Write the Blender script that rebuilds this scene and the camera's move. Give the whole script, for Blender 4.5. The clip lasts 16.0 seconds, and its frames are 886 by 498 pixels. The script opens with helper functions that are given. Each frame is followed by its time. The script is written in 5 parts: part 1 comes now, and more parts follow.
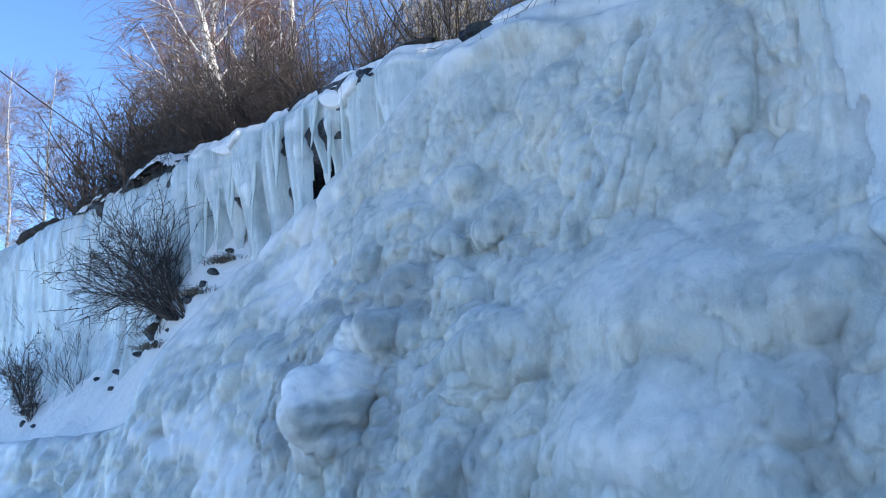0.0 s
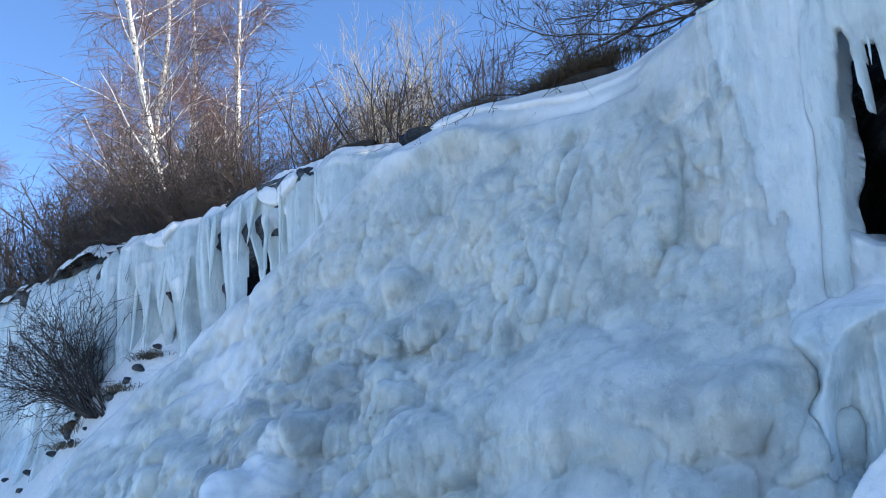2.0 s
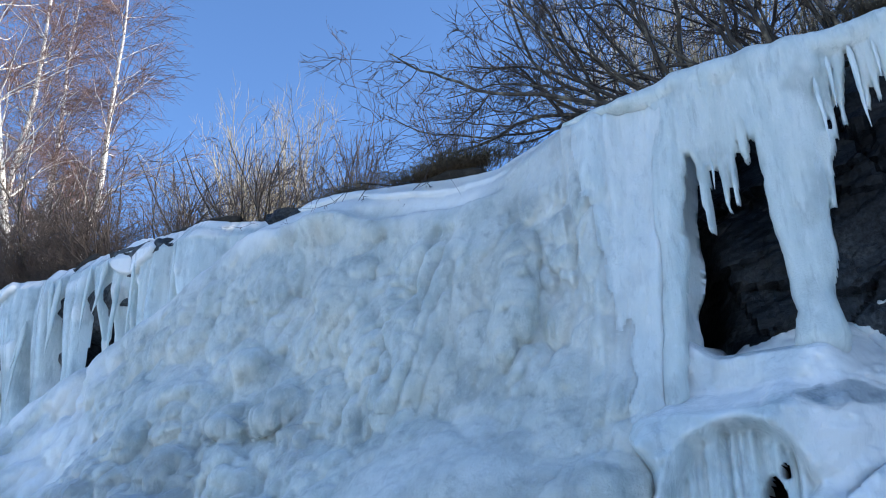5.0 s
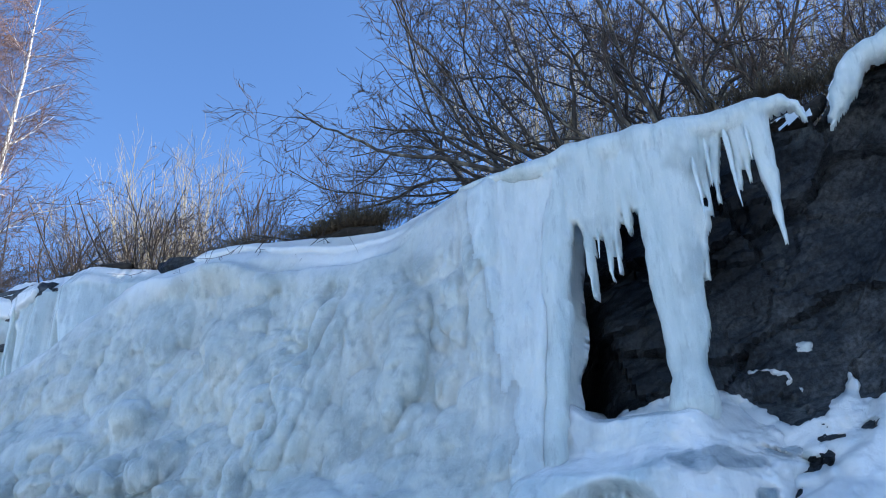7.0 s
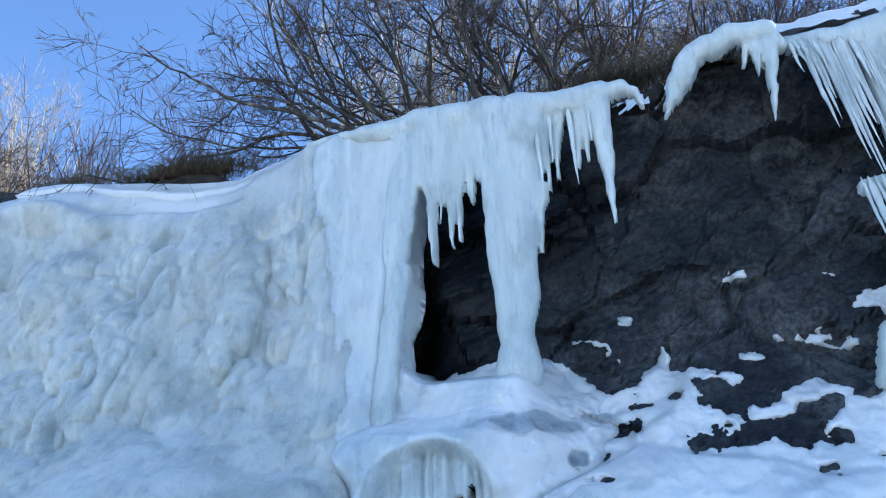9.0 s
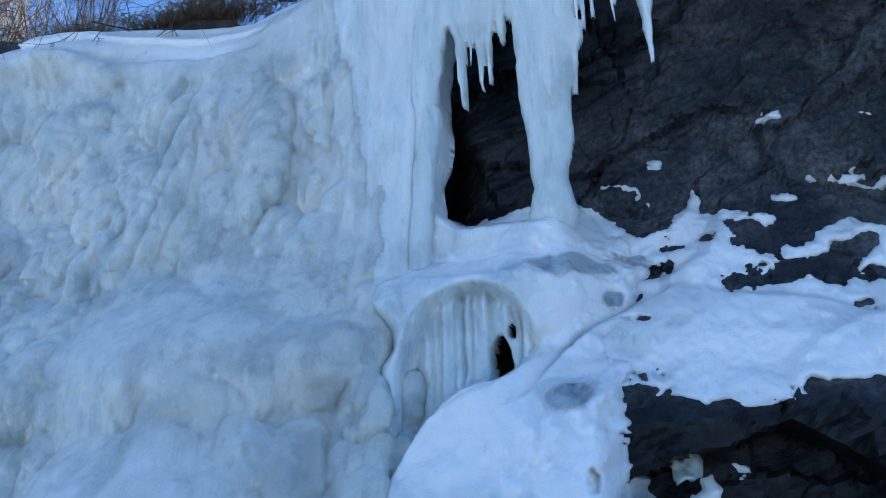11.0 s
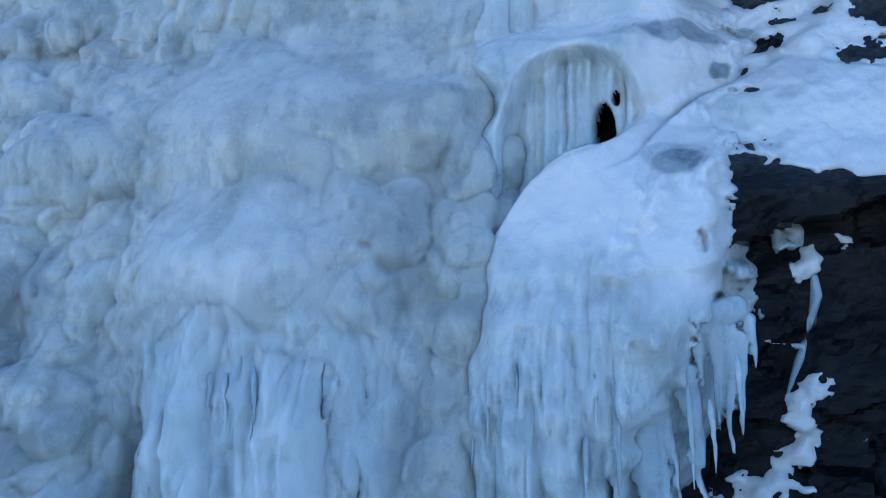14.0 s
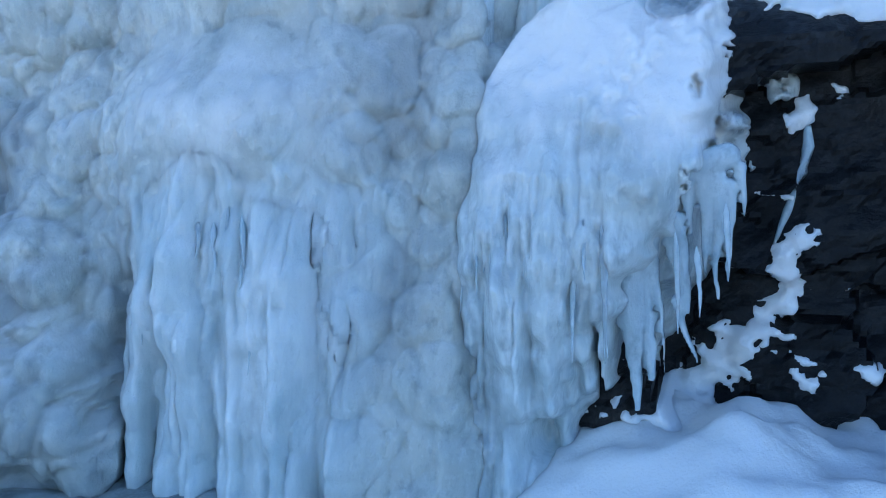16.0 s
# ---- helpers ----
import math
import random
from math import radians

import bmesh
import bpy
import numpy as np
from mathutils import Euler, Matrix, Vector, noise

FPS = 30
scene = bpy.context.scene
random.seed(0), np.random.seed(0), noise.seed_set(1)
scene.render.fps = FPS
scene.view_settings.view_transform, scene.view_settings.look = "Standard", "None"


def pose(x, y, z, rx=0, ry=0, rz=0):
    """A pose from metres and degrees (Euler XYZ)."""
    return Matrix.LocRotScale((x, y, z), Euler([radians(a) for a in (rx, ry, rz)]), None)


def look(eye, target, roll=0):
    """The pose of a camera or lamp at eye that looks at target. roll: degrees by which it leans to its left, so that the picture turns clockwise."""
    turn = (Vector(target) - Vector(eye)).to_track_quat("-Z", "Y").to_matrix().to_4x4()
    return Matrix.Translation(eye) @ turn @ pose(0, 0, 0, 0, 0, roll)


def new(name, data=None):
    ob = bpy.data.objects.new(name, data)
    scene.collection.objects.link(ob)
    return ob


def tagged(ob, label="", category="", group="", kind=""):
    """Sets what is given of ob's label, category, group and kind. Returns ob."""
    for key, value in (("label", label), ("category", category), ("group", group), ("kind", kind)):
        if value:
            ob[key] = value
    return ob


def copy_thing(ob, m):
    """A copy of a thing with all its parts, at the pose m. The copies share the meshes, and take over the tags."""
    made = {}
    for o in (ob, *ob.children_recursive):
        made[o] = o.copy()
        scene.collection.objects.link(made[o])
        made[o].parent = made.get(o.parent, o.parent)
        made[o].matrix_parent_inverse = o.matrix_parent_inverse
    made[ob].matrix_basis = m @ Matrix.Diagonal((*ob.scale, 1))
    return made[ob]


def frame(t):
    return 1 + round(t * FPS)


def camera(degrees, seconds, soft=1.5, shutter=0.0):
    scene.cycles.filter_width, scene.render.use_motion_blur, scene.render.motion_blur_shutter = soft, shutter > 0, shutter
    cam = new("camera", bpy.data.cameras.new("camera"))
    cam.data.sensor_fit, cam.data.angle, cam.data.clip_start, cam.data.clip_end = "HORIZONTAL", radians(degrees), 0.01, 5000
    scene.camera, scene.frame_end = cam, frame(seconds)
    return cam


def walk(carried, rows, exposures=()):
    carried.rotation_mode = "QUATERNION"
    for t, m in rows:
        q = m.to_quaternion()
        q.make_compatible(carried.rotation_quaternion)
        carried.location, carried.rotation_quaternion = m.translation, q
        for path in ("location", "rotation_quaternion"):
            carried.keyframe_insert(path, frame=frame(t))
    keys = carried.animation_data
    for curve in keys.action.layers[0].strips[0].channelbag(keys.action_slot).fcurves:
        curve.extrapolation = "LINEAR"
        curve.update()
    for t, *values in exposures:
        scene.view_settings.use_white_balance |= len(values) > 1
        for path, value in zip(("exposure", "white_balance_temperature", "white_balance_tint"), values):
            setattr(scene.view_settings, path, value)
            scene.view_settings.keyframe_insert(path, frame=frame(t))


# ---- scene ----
cam = camera(55.5, 16.0, soft=1.0)
EYE = 1.65
PATH = [
    (0.0, 0.0, -0.0, 0.0, 99.628, 3.738, 45.634),
    (0.5, 0.0017, 0.0, 0.0037, 101.486, 3.436, 44.52),
    (1.0, 0.003, 0.0238, 0.0128, 103.143, 3.334, 43.059),
    (1.5, 0.019, 0.0349, 0.0025, 104.944, 3.127, 42.005),
    (2.0, 0.0163, 0.0529, 0.0095, 106.24, 2.983, 41.392),
    (2.5, 0.0165, 0.0424, -0.0024, 107.407, 2.365, 40.021),
    (3.0, 0.0206, 0.0494, -0.0096, 108.486, 1.985, 37.667),
    (3.5, 0.0247, 0.084, -0.0026, 109.18, 2.574, 36.122),
    (4.0, 0.0222, 0.0861, -0.0131, 110.124, 1.888, 34.541),
    (6.5, 0.0841, 0.1311, -0.0292, 115.3, 1.819, 26.445),
    (7.0, 0.1095, 0.1022, -0.0546, 116.218, 1.597, 24.515),
    (7.5, 0.1126, 0.0934, -0.0648, 116.865, 1.666, 21.932),
    (8.0, 0.1201, 0.0895, -0.0672, 116.947, 1.468, 18.747),
    (8.5, 0.1313, 0.1105, -0.0606, 115.636, 1.797, 15.551),
    (9.0, 0.1629, 0.1288, -0.0667, 113.356, 2.133, 13.808),
    (11.5, -0.0947, 0.1636, -0.1314, 101.699, 3.219, 13.596),
    (12.0, -0.1259, 0.1674, -0.162, 99.664, 2.698, 14.292),
    (12.5, -0.1813, 0.1508, -0.1828, 97.595, 2.126, 14.158),
    (13.0, -0.1747, 0.1663, -0.2096, 95.708, 1.77, 15.52),
    (13.5, -0.2769, 0.1375, -0.2367, 93.21, 1.446, 15.707),
    (14.0, -0.2855, 0.1382, -0.2694, 90.791, 1.122, 16.468),
    (14.5, -0.3082, 0.1206, -0.3108, 88.668, 1.084, 17.053),
    (15.0, -0.3499, 0.1029, -0.3469, 86.962, 0.656, 17.117),
    (15.5, -0.361, 0.1276, -0.3653, 84.847, 0.596, 15.671),
    (16.0, -0.2893, 0.1598, -0.3686, 82.389, 1.001, 15.81),
]
EXPOSURES = [(0.0, 1.02, 5650, 10), (4.0, 0.99, 5800, 10), (6.5, 1.05, 5750, 10), (7.5, 1.08, 5700, 10), (8.2, 1.17, 5750, 10), (9.0, 1.28, 5800, 10), (11.5, 0.95, 5440, 10), (13.0, 0.95, 5420, 10), (14.5, 1.08, 5520, 10), (16.0, 1.24, 5560, 10)]
walk(cam, [(t, pose(x, y, EYE + z, rx, ry, rz)) for t, x, y, z, rx, ry, rz in PATH], EXPOSURES)

# ---- sky and sun: the wall faces away from a winter sun that stands beyond its right end ----
SUN_AZ, SUN_EL = 60.0, 24.0
world = bpy.data.worlds.new("sky")
scene.world = world
world.use_nodes = True
nt = world.node_tree
sky = nt.nodes.new("ShaderNodeTexSky")
sky.sky_type = "NISHITA"
sky.sun_disc = False
sky.sun_elevation, sky.sun_rotation = radians(SUN_EL), radians(SUN_AZ)
sky.altitude, sky.air_density, sky.dust_density, sky.ozone_density = 1800, 1.0, 0.0, 3.5
nt.nodes["Background"].inputs["Strength"].default_value = 0.15
nt.links.new(sky.outputs[0], nt.nodes["Background"].inputs["Color"])
sun = new("sun", bpy.data.lights.new("sun", "SUN"))
sun.data.energy, sun.data.angle, sun.data.color = 5.0, radians(0.55), (1.0, 0.87, 0.68)
sun.matrix_world = look((60 * math.sin(radians(SUN_AZ)), 60 * math.cos(radians(SUN_AZ)), 60 * math.tan(radians(SUN_EL))), (0, 0, 0))


# ---- noise on arrays ----
def lattice(seed):
    return np.random.RandomState(seed).rand(256, 256)


def vnoise(x, y, seed):
    """Smooth noise from -1 to 1."""
    tab = lattice(seed)
    xi, yi = np.floor(x).astype(int), np.floor(y).astype(int)
    fx, fy = x - xi, y - yi
    fx, fy = fx * fx * fx * (fx * (fx * 6 - 15) + 10), fy * fy * fy * (fy * (fy * 6 - 15) + 10)
    a, b = tab[xi & 255, yi & 255], tab[(xi + 1) & 255, yi & 255]
    c, d = tab[xi & 255, (yi + 1) & 255], tab[(xi + 1) & 255, (yi + 1) & 255]
    return 2 * ((a * (1 - fx) + b * fx) * (1 - fy) + (c * (1 - fx) + d * fx) * fy) - 1


def fbm(x, y, seed, octaves=4, gain=0.5):
    total, amp = np.zeros(np.broadcast(x, y).shape), 1.0
    for k in range(octaves):
        total = total + amp * vnoise(x * 2 ** k + 17.3 * k, y * 2 ** k + 9.1 * k, seed + k)
        amp *= gain
    return total


def lumps(x, y, seed, sharp=1.0):
    """Overlapping rounded caps, one in each cell, with creases between them: 0 to about 1."""
    r1, r2, r3 = lattice(seed), lattice(seed + 50), lattice(seed + 90)
    xi, yi = np.floor(x).astype(int), np.floor(y).astype(int)
    best = np.full(np.broadcast(x, y).shape, -9.0)
    for i in (-1, 0, 1):
        for j in (-1, 0, 1):
            cx, cy = (xi + i) & 255, (yi + j) & 255
            px, py = xi + i + 0.1 + 0.8 * r1[cx, cy], yi + j + 0.1 + 0.8 * r2[cx, cy]
            dy = y - py
            d2 = (x - px) ** 2 + np.where(dy < 0, 1.1 * dy, 0.9 * dy) ** 2
            rr = 0.22 + 0.24 * r3[cx, cy]
            best = np.maximum(best, 0.25 * r2[cy, cx] + np.sqrt(np.maximum(0.004, rr - sharp * d2)) - 0.15)
    return best


def lumps_3d(x, y, z, seed, drop=0.72):
    """Overlapping caps in space, round above and drawn out below, so that they keep their shape on any slope: 0 to about 0.75."""
    r1, r2, r3 = lattice(seed), lattice(seed + 50), lattice(seed + 90)
    xi, yi, zi = np.floor(x).astype(int), np.floor(y).astype(int), np.floor(z).astype(int)
    best = np.zeros(np.broadcast(x, y, z).shape)
    for i in (-1, 0, 1):
        for j in (-1, 0, 1):
            for k in (-1, 0, 1):
                u, v = (xi + i + 61 * (yi + j)) & 255, (zi + k + 37 * (yi + j)) & 255
                dz = z - (zi + k + 0.1 + 0.8 * r3[u, v])
                d2 = (x - (xi + i + 0.1 + 0.8 * r1[u, v])) ** 2 + (y - (yi + j + 0.1 + 0.8 * r2[u, v])) ** 2 + (dz * np.where(dz < 0, drop, 1.15)) ** 2
                best = np.maximum(best, np.sqrt(np.maximum(0, 0.20 + 0.42 * r2[v, u] - d2)))
    return best


def facets(x, y, seed):
    """Broken rock: flat, tilted faces, one in each cell, and the gap to the next cell's edge."""
    r1, r2, r3, r4 = lattice(seed), lattice(seed + 50), lattice(seed + 90), lattice(seed + 130)
    xi, yi = np.floor(x).astype(int), np.floor(y).astype(int)
    shape = np.broadcast(x, y).shape
    near, second, height = np.full(shape, 9.0), np.full(shape, 9.0), np.zeros(shape)
    for i in (-1, 0, 1):
        for j in (-1, 0, 1):
            cx, cy = (xi + i) & 255, (yi + j) & 255
            dx, dy = x - (xi + i + r1[cx, cy]), y - (yi + j + r2[cx, cy])
            d = np.abs(dx) + np.abs(dy) + 0.3 * np.sqrt(dx * dx + dy * dy)
            h = r3[cx, cy] - 0.5 + 0.9 * (r4[cx, cy] - 0.5) * dx + 0.9 * (r3[cy, cx] - 0.5) * dy
            closer = d < near
            second = np.where(closer, near, np.minimum(second, d))
            height = np.where(closer, h, height)
            near = np.minimum(near, d)
    return height, second - near


def step(a, b, x):
    k = np.clip((x - a) / (b - a), 0, 1)
    return k * k * (3 - 2 * k)


def bump(s, z, s0, z0, rs, rz):
    """A soft round swelling of height 1."""
    q = ((s - s0) / rs) ** 2 + ((z - z0) / rz) ** 2
    return np.sqrt(np.maximum(0, 1 - q)) * np.clip((1 - q) * 3, 0, 1)


# ---- materials ----
def material(name):
    m = bpy.data.materials.new(name)
    m.use_nodes = True
    return m, m.node_tree, m.node_tree.nodes["Principled BSDF"]


def nodes_noise(t, scale, detail=5.0, rough=0.6, stretch=(1, 1, 1)):
    co = t.nodes.new("ShaderNodeTexCoord")
    mp = t.nodes.new("ShaderNodeMapping")
    mp.inputs["Scale"].default_value = stretch
    n = t.nodes.new("ShaderNodeTexNoise")
    n.inputs["Scale"].default_value, n.inputs["Detail"].default_value, n.inputs["Roughness"].default_value = scale, detail, rough
    t.links.new(co.outputs["Object"], mp.inputs[0])
    t.links.new(mp.outputs[0], n.inputs["Vector"])
    return n.outputs[0]


def ramp(t, value, stops):
    r = t.nodes.new("ShaderNodeValToRGB")
    e = r.color_ramp.elements
    while len(e) < len(stops):
        e.new(0.5)
    for k, (p, c) in zip(e, stops):
        k.position, k.color = p, (*c, 1)
    t.links.new(value, r.inputs[0])
    return r.outputs[0]


def mix(t, fac, a, b):
    n = t.nodes.new("ShaderNodeMix")
    n.data_type = "RGBA"
    for sock, v in ((n.inputs[0], fac), (n.inputs[6], a), (n.inputs[7], b)):
        if isinstance(v, (int, float)):
            sock.default_value = v
        elif isinstance(v, tuple):
            sock.default_value = (*v, 1)
        else:
            t.links.new(v, sock)
    return n.outputs[2]


def scaled(t, a, b):
    n = t.nodes.new("ShaderNodeMix")
    n.data_type, n.blend_type = "RGBA", "MULTIPLY"
    n.clamp_result = False
    n.inputs[0].default_value = 1.0
    t.links.new(a, n.inputs[6])
    t.links.new(b, n.inputs[7])
    return n.outputs[2]


def relief(t, bsdf, heights):
    """Fine bump from (value, distance in metres) pairs."""
    last = None
    for v, d in heights:
        b = t.nodes.new("ShaderNodeBump")
        b.inputs["Distance"].default_value = d
        b.inputs["Strength"].default_value = 1.0
        t.links.new(v, b.inputs["Height"])
        if last is not None:
            t.links.new(last, b.inputs["Normal"])
        last = b.outputs[0]
    t.links.new(last, bsdf.inputs["Normal"])


def attribute(t, name):
    a = t.nodes.new("ShaderNodeAttribute")
    a.attribute_name = name
    return a.outputs["Fac"]


def ice_material(name, clear, white, tan, rough, with_snow=False, streak=0.6, soft=0.05, hazy=None):
    """hazy: the clear and white colours of the smoother streaked ice into which it passes."""
    m, t, b = material(name)
    big = nodes_noise(t, 1.3, 4, 0.55)
    mid = nodes_noise(t, 5.0 if streak > 0.3 else 11.0, 5, 0.6, (1, 1, streak))
    base = mix(t, ramp(t, mid, [(0.30, (0, 0, 0)), (0.68, (1, 1, 1))]), clear, white)
    base = mix(t, ramp(t, big, [(0.5, (0, 0, 0)), (0.7, (0.75, 0.75, 0.75))]), base, tan)
    blotch = nodes_noise(t, 3.6, 3, 0.5)
    base = mix(t, ramp(t, blotch, [(0.52, (0, 0, 0)), (0.66, (0.6, 0.6, 0.6))]), base, tuple(0.72 * c for c in clear))
    small = nodes_noise(t, 15.0 if streak > 0.3 else 26.0, 5, 0.65, (1, 1, streak))
    base = mix(t, ramp(t, small, [(0.54, (0, 0, 0)), (0.68, (0.45, 0.45, 0.45))]), base, tuple(0.62 * c for c in clear))
    frost = nodes_noise(t, 40, 4, 0.6, (1, 1, 0.25 if streak < 0.4 else 0.8))
    base = mix(t, ramp(t, frost, [(0.54, (0, 0, 0)), (0.70, (0.35, 0.35, 0.35) if streak < 0.4 else (0.2, 0.2, 0.2))]), base, (0.80, 0.82, 0.80))
    if hazy:
        fine = ramp(t, nodes_noise(t, 7, 5, 0.6, (1, 1, 0.22)), [(0.32, (0, 0, 0)), (0.66, (1, 1, 1))])
        base = mix(t, attribute(t, "haze"), base, mix(t, fine, *hazy))
        # grey for clear ice patches, and for shade painted into groove and cleft
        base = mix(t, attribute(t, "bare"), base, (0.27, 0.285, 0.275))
    if with_snow:
        base = mix(t, attribute(t, "snow"), base, (0.87, 0.85, 0.81))
    t.links.new(base, b.inputs["Base Color"])
    b.inputs["Roughness"].default_value = rough
    b.inputs["IOR"].default_value = 1.31
    b.inputs["Coat Weight"].default_value, b.inputs["Coat Roughness"].default_value = 0.3, 0.12
    b.inputs["Subsurface Weight"].default_value = 0.95
    b.inputs["Subsurface Radius"].default_value = (1.0, 1.0, 1.0)
    b.inputs["Subsurface Scale"].default_value = soft
    relief(t, b, [(nodes_noise(t, 24, 5, 0.65, (1, 1, 0.5)), 0.008), (nodes_noise(t, 80, 4, 0.65), 0.004)])
    return m


def stem_material(name, stops, scale=18, stretch=(1, 1, 0.3), rough=0.8):
    m, t, b = material(name)
    t.links.new(ramp(t, nodes_noise(t, scale, 5, 0.6, stretch), stops), b.inputs["Base Color"])
    b.inputs["Roughness"].default_value = rough
    return m


ICE = ice_material("lumpy_ice", (0.425, 0.465, 0.435), (0.645, 0.645, 0.575), (0.555, 0.55, 0.485), 0.34, True, soft=0.08, hazy=((0.47, 0.54, 0.54), (0.68, 0.715, 0.69)))
WHITE_ICE = ice_material("white_ice", (0.54, 0.60, 0.575), (0.72, 0.745, 0.70), (0.65, 0.675, 0.625), 0.30, True, 0.16, soft=0.03)
HAZY_ICE = ice_material("hazy_ice", (0.47, 0.54, 0.54), (0.70, 0.735, 0.71), (0.59, 0.62, 0.575), 0.26, True, 0.31, soft=0.035)
CLEAR_ICE = ice_material("clear_ice", (0.37, 0.46, 0.49), (0.61, 0.67, 0.68), (0.49, 0.56, 0.57), 0.18, True)
GREY_ICE = ice_material("grey_ice", (0.17, 0.21, 0.23), (0.36, 0.41, 0.43), (0.28, 0.32, 0.33), 0.2, True)
STREAM_ICE = ice_material("stream_ice", (0.22, 0.24, 0.22), (0.42, 0.45, 0.44), (0.30, 0.29, 0.22), 0.3, True)

SNOW, t, b = material("snow")
t.links.new(ramp(t, nodes_noise(t, 3, 5), [(0.3, (0.82, 0.81, 0.78)), (0.7, (0.90, 0.88, 0.84))]), b.inputs["Base Color"])
b.inputs["Roughness"].default_value = 0.85
relief(t, b, [(nodes_noise(t, 14, 5, 0.65), 0.03), (nodes_noise(t, 120, 3, 0.6), 0.004)])

ROCK, t, b = material("dark_slate")
col = ramp(t, nodes_noise(t, 2.2, 8, 0.65), [(0.3, (0.012, 0.0145, 0.018)), (0.5, (0.031, 0.034, 0.038)), (0.68, (0.09, 0.091, 0.09))])
rust = ramp(t, nodes_noise(t, 1.1, 5, 0.6), [(0.60, (0, 0, 0)), (0.78, (0.3, 0.3, 0.3))])
col = mix(t, rust, col, (0.075, 0.058, 0.038))
speck = ramp(t, nodes_noise(t, 34, 6, 0.75), [(0.40, (0.45, 0.45, 0.45)), (0.62, (1.6, 1.6, 1.6))])
col = scaled(t, col, speck)
patch = ramp(t, nodes_noise(t, 1.7, 3, 0.5), [(0.52, (0, 0, 0)), (0.66, (1, 1, 1))])
lichen = ramp(t, nodes_noise(t, 11, 8, 0.75), [(0.46, (0, 0, 0)), (0.66, (0.9, 0.9, 0.9))])
col = mix(t, scaled(t, lichen, patch), col, (0.19, 0.19, 0.175))
# on rock this attribute carries damp patches and the painted shade under the shelf
wet_and_shade = attribute(t, "snow")
col = mix(t, wet_and_shade, col, scaled(t, col, ramp(t, nodes_noise(t, 7, 6, 0.7), [(0.3, (0.08, 0.075, 0.07)), (0.7, (0.32, 0.29, 0.27))])))
t.links.new(col, b.inputs["Base Color"])
b.inputs["Specular IOR Level"].default_value = 0.22
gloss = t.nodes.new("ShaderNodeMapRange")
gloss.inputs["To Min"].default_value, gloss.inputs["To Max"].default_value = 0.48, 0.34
t.links.new(wet_and_shade, gloss.inputs["Value"])
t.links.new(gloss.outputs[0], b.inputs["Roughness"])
relief(t, b, [(nodes_noise(t, 5, 9, 0.6, (1, 1, 1.6)), 0.022), (nodes_noise(t, 40, 6, 0.7), 0.007)])

SOIL, t, b = material("dry_turf")
t.links.new(ramp(t, nodes_noise(t, 9, 8, 0.7), [(0.3, (0.024, 0.021, 0.018)), (0.6, (0.06, 0.050, 0.040)), (0.78, (0.12, 0.10, 0.078))]), b.inputs["Base Color"])
b.inputs["Roughness"].default_value = 0.95
relief(t, b, [(nodes_noise(t, 25, 6, 0.7), 0.04)])


BIRCH = stem_material("birch_bark", [(0.36, (0.06, 0.05, 0.045)), (0.44, (0.62, 0.58, 0.52)), (0.6, (0.8, 0.77, 0.71))], 9, (1, 1, 2.2))
BIRCH_TWIG = stem_material("birch_twig", [(0.3, (0.13, 0.075, 0.06)), (0.7, (0.26, 0.155, 0.12))])
WILLOW = stem_material("willow_bark", [(0.3, (0.022, 0.017, 0.013)), (0.52, (0.06, 0.047, 0.034)), (0.72, (0.26, 0.22, 0.155))])
WILLOW_TWIG = stem_material("willow_twig", [(0.3, (0.08, 0.05, 0.034)), (0.7, (0.21, 0.135, 0.085))])
DARK_TWIG = stem_material("dark_twig", [(0.3, (0.03, 0.022, 0.018)), (0.7, (0.11, 0.08, 0.062))])
PALE_STEM = stem_material("pale_stem", [(0.3, (0.26, 0.21, 0.13)), (0.7, (0.58, 0.50, 0.33))])
GRASS = stem_material("dead_grass", [(0.3, (0.06, 0.045, 0.027)), (0.7, (0.18, 0.135, 0.08))])
WIRE = stem_material("wire", [(0.3, (0.03, 0.03, 0.03)), (0.7, (0.05, 0.05, 0.05))])


# ---- mesh helpers ----
def mesh_object(name, verts, faces, mat, parent=None, label="", smooth=True, snow=None):
    me = bpy.data.meshes.new(name)
    verts, faces = np.asarray(verts, dtype=np.float32).reshape(-1, 3), np.asarray(faces, dtype=np.int32)
    me.vertices.add(len(verts))
    me.vertices.foreach_set("co", verts.ravel())
    k = faces.shape[1]
    me.loops.add(faces.size)
    me.loops.foreach_set("vertex_index", faces.ravel())
    me.polygons.add(len(faces))
    me.polygons.foreach_set("loop_start", np.arange(0, faces.size, k, dtype=np.int32))
    me.polygons.foreach_set("use_smooth", np.full(len(faces), smooth))
    if snow is not None:
        at = me.attributes.new("snow", "FLOAT", "POINT")
        at.data.foreach_set("value", np.asarray(snow, dtype=np.float32).ravel())
    me.update(calc_edges=True)
    me.materials.append(mat)
    ob = new(name, me)
    if parent:
        ob.parent = parent
    if label:
        tagged(ob, label)
    return ob


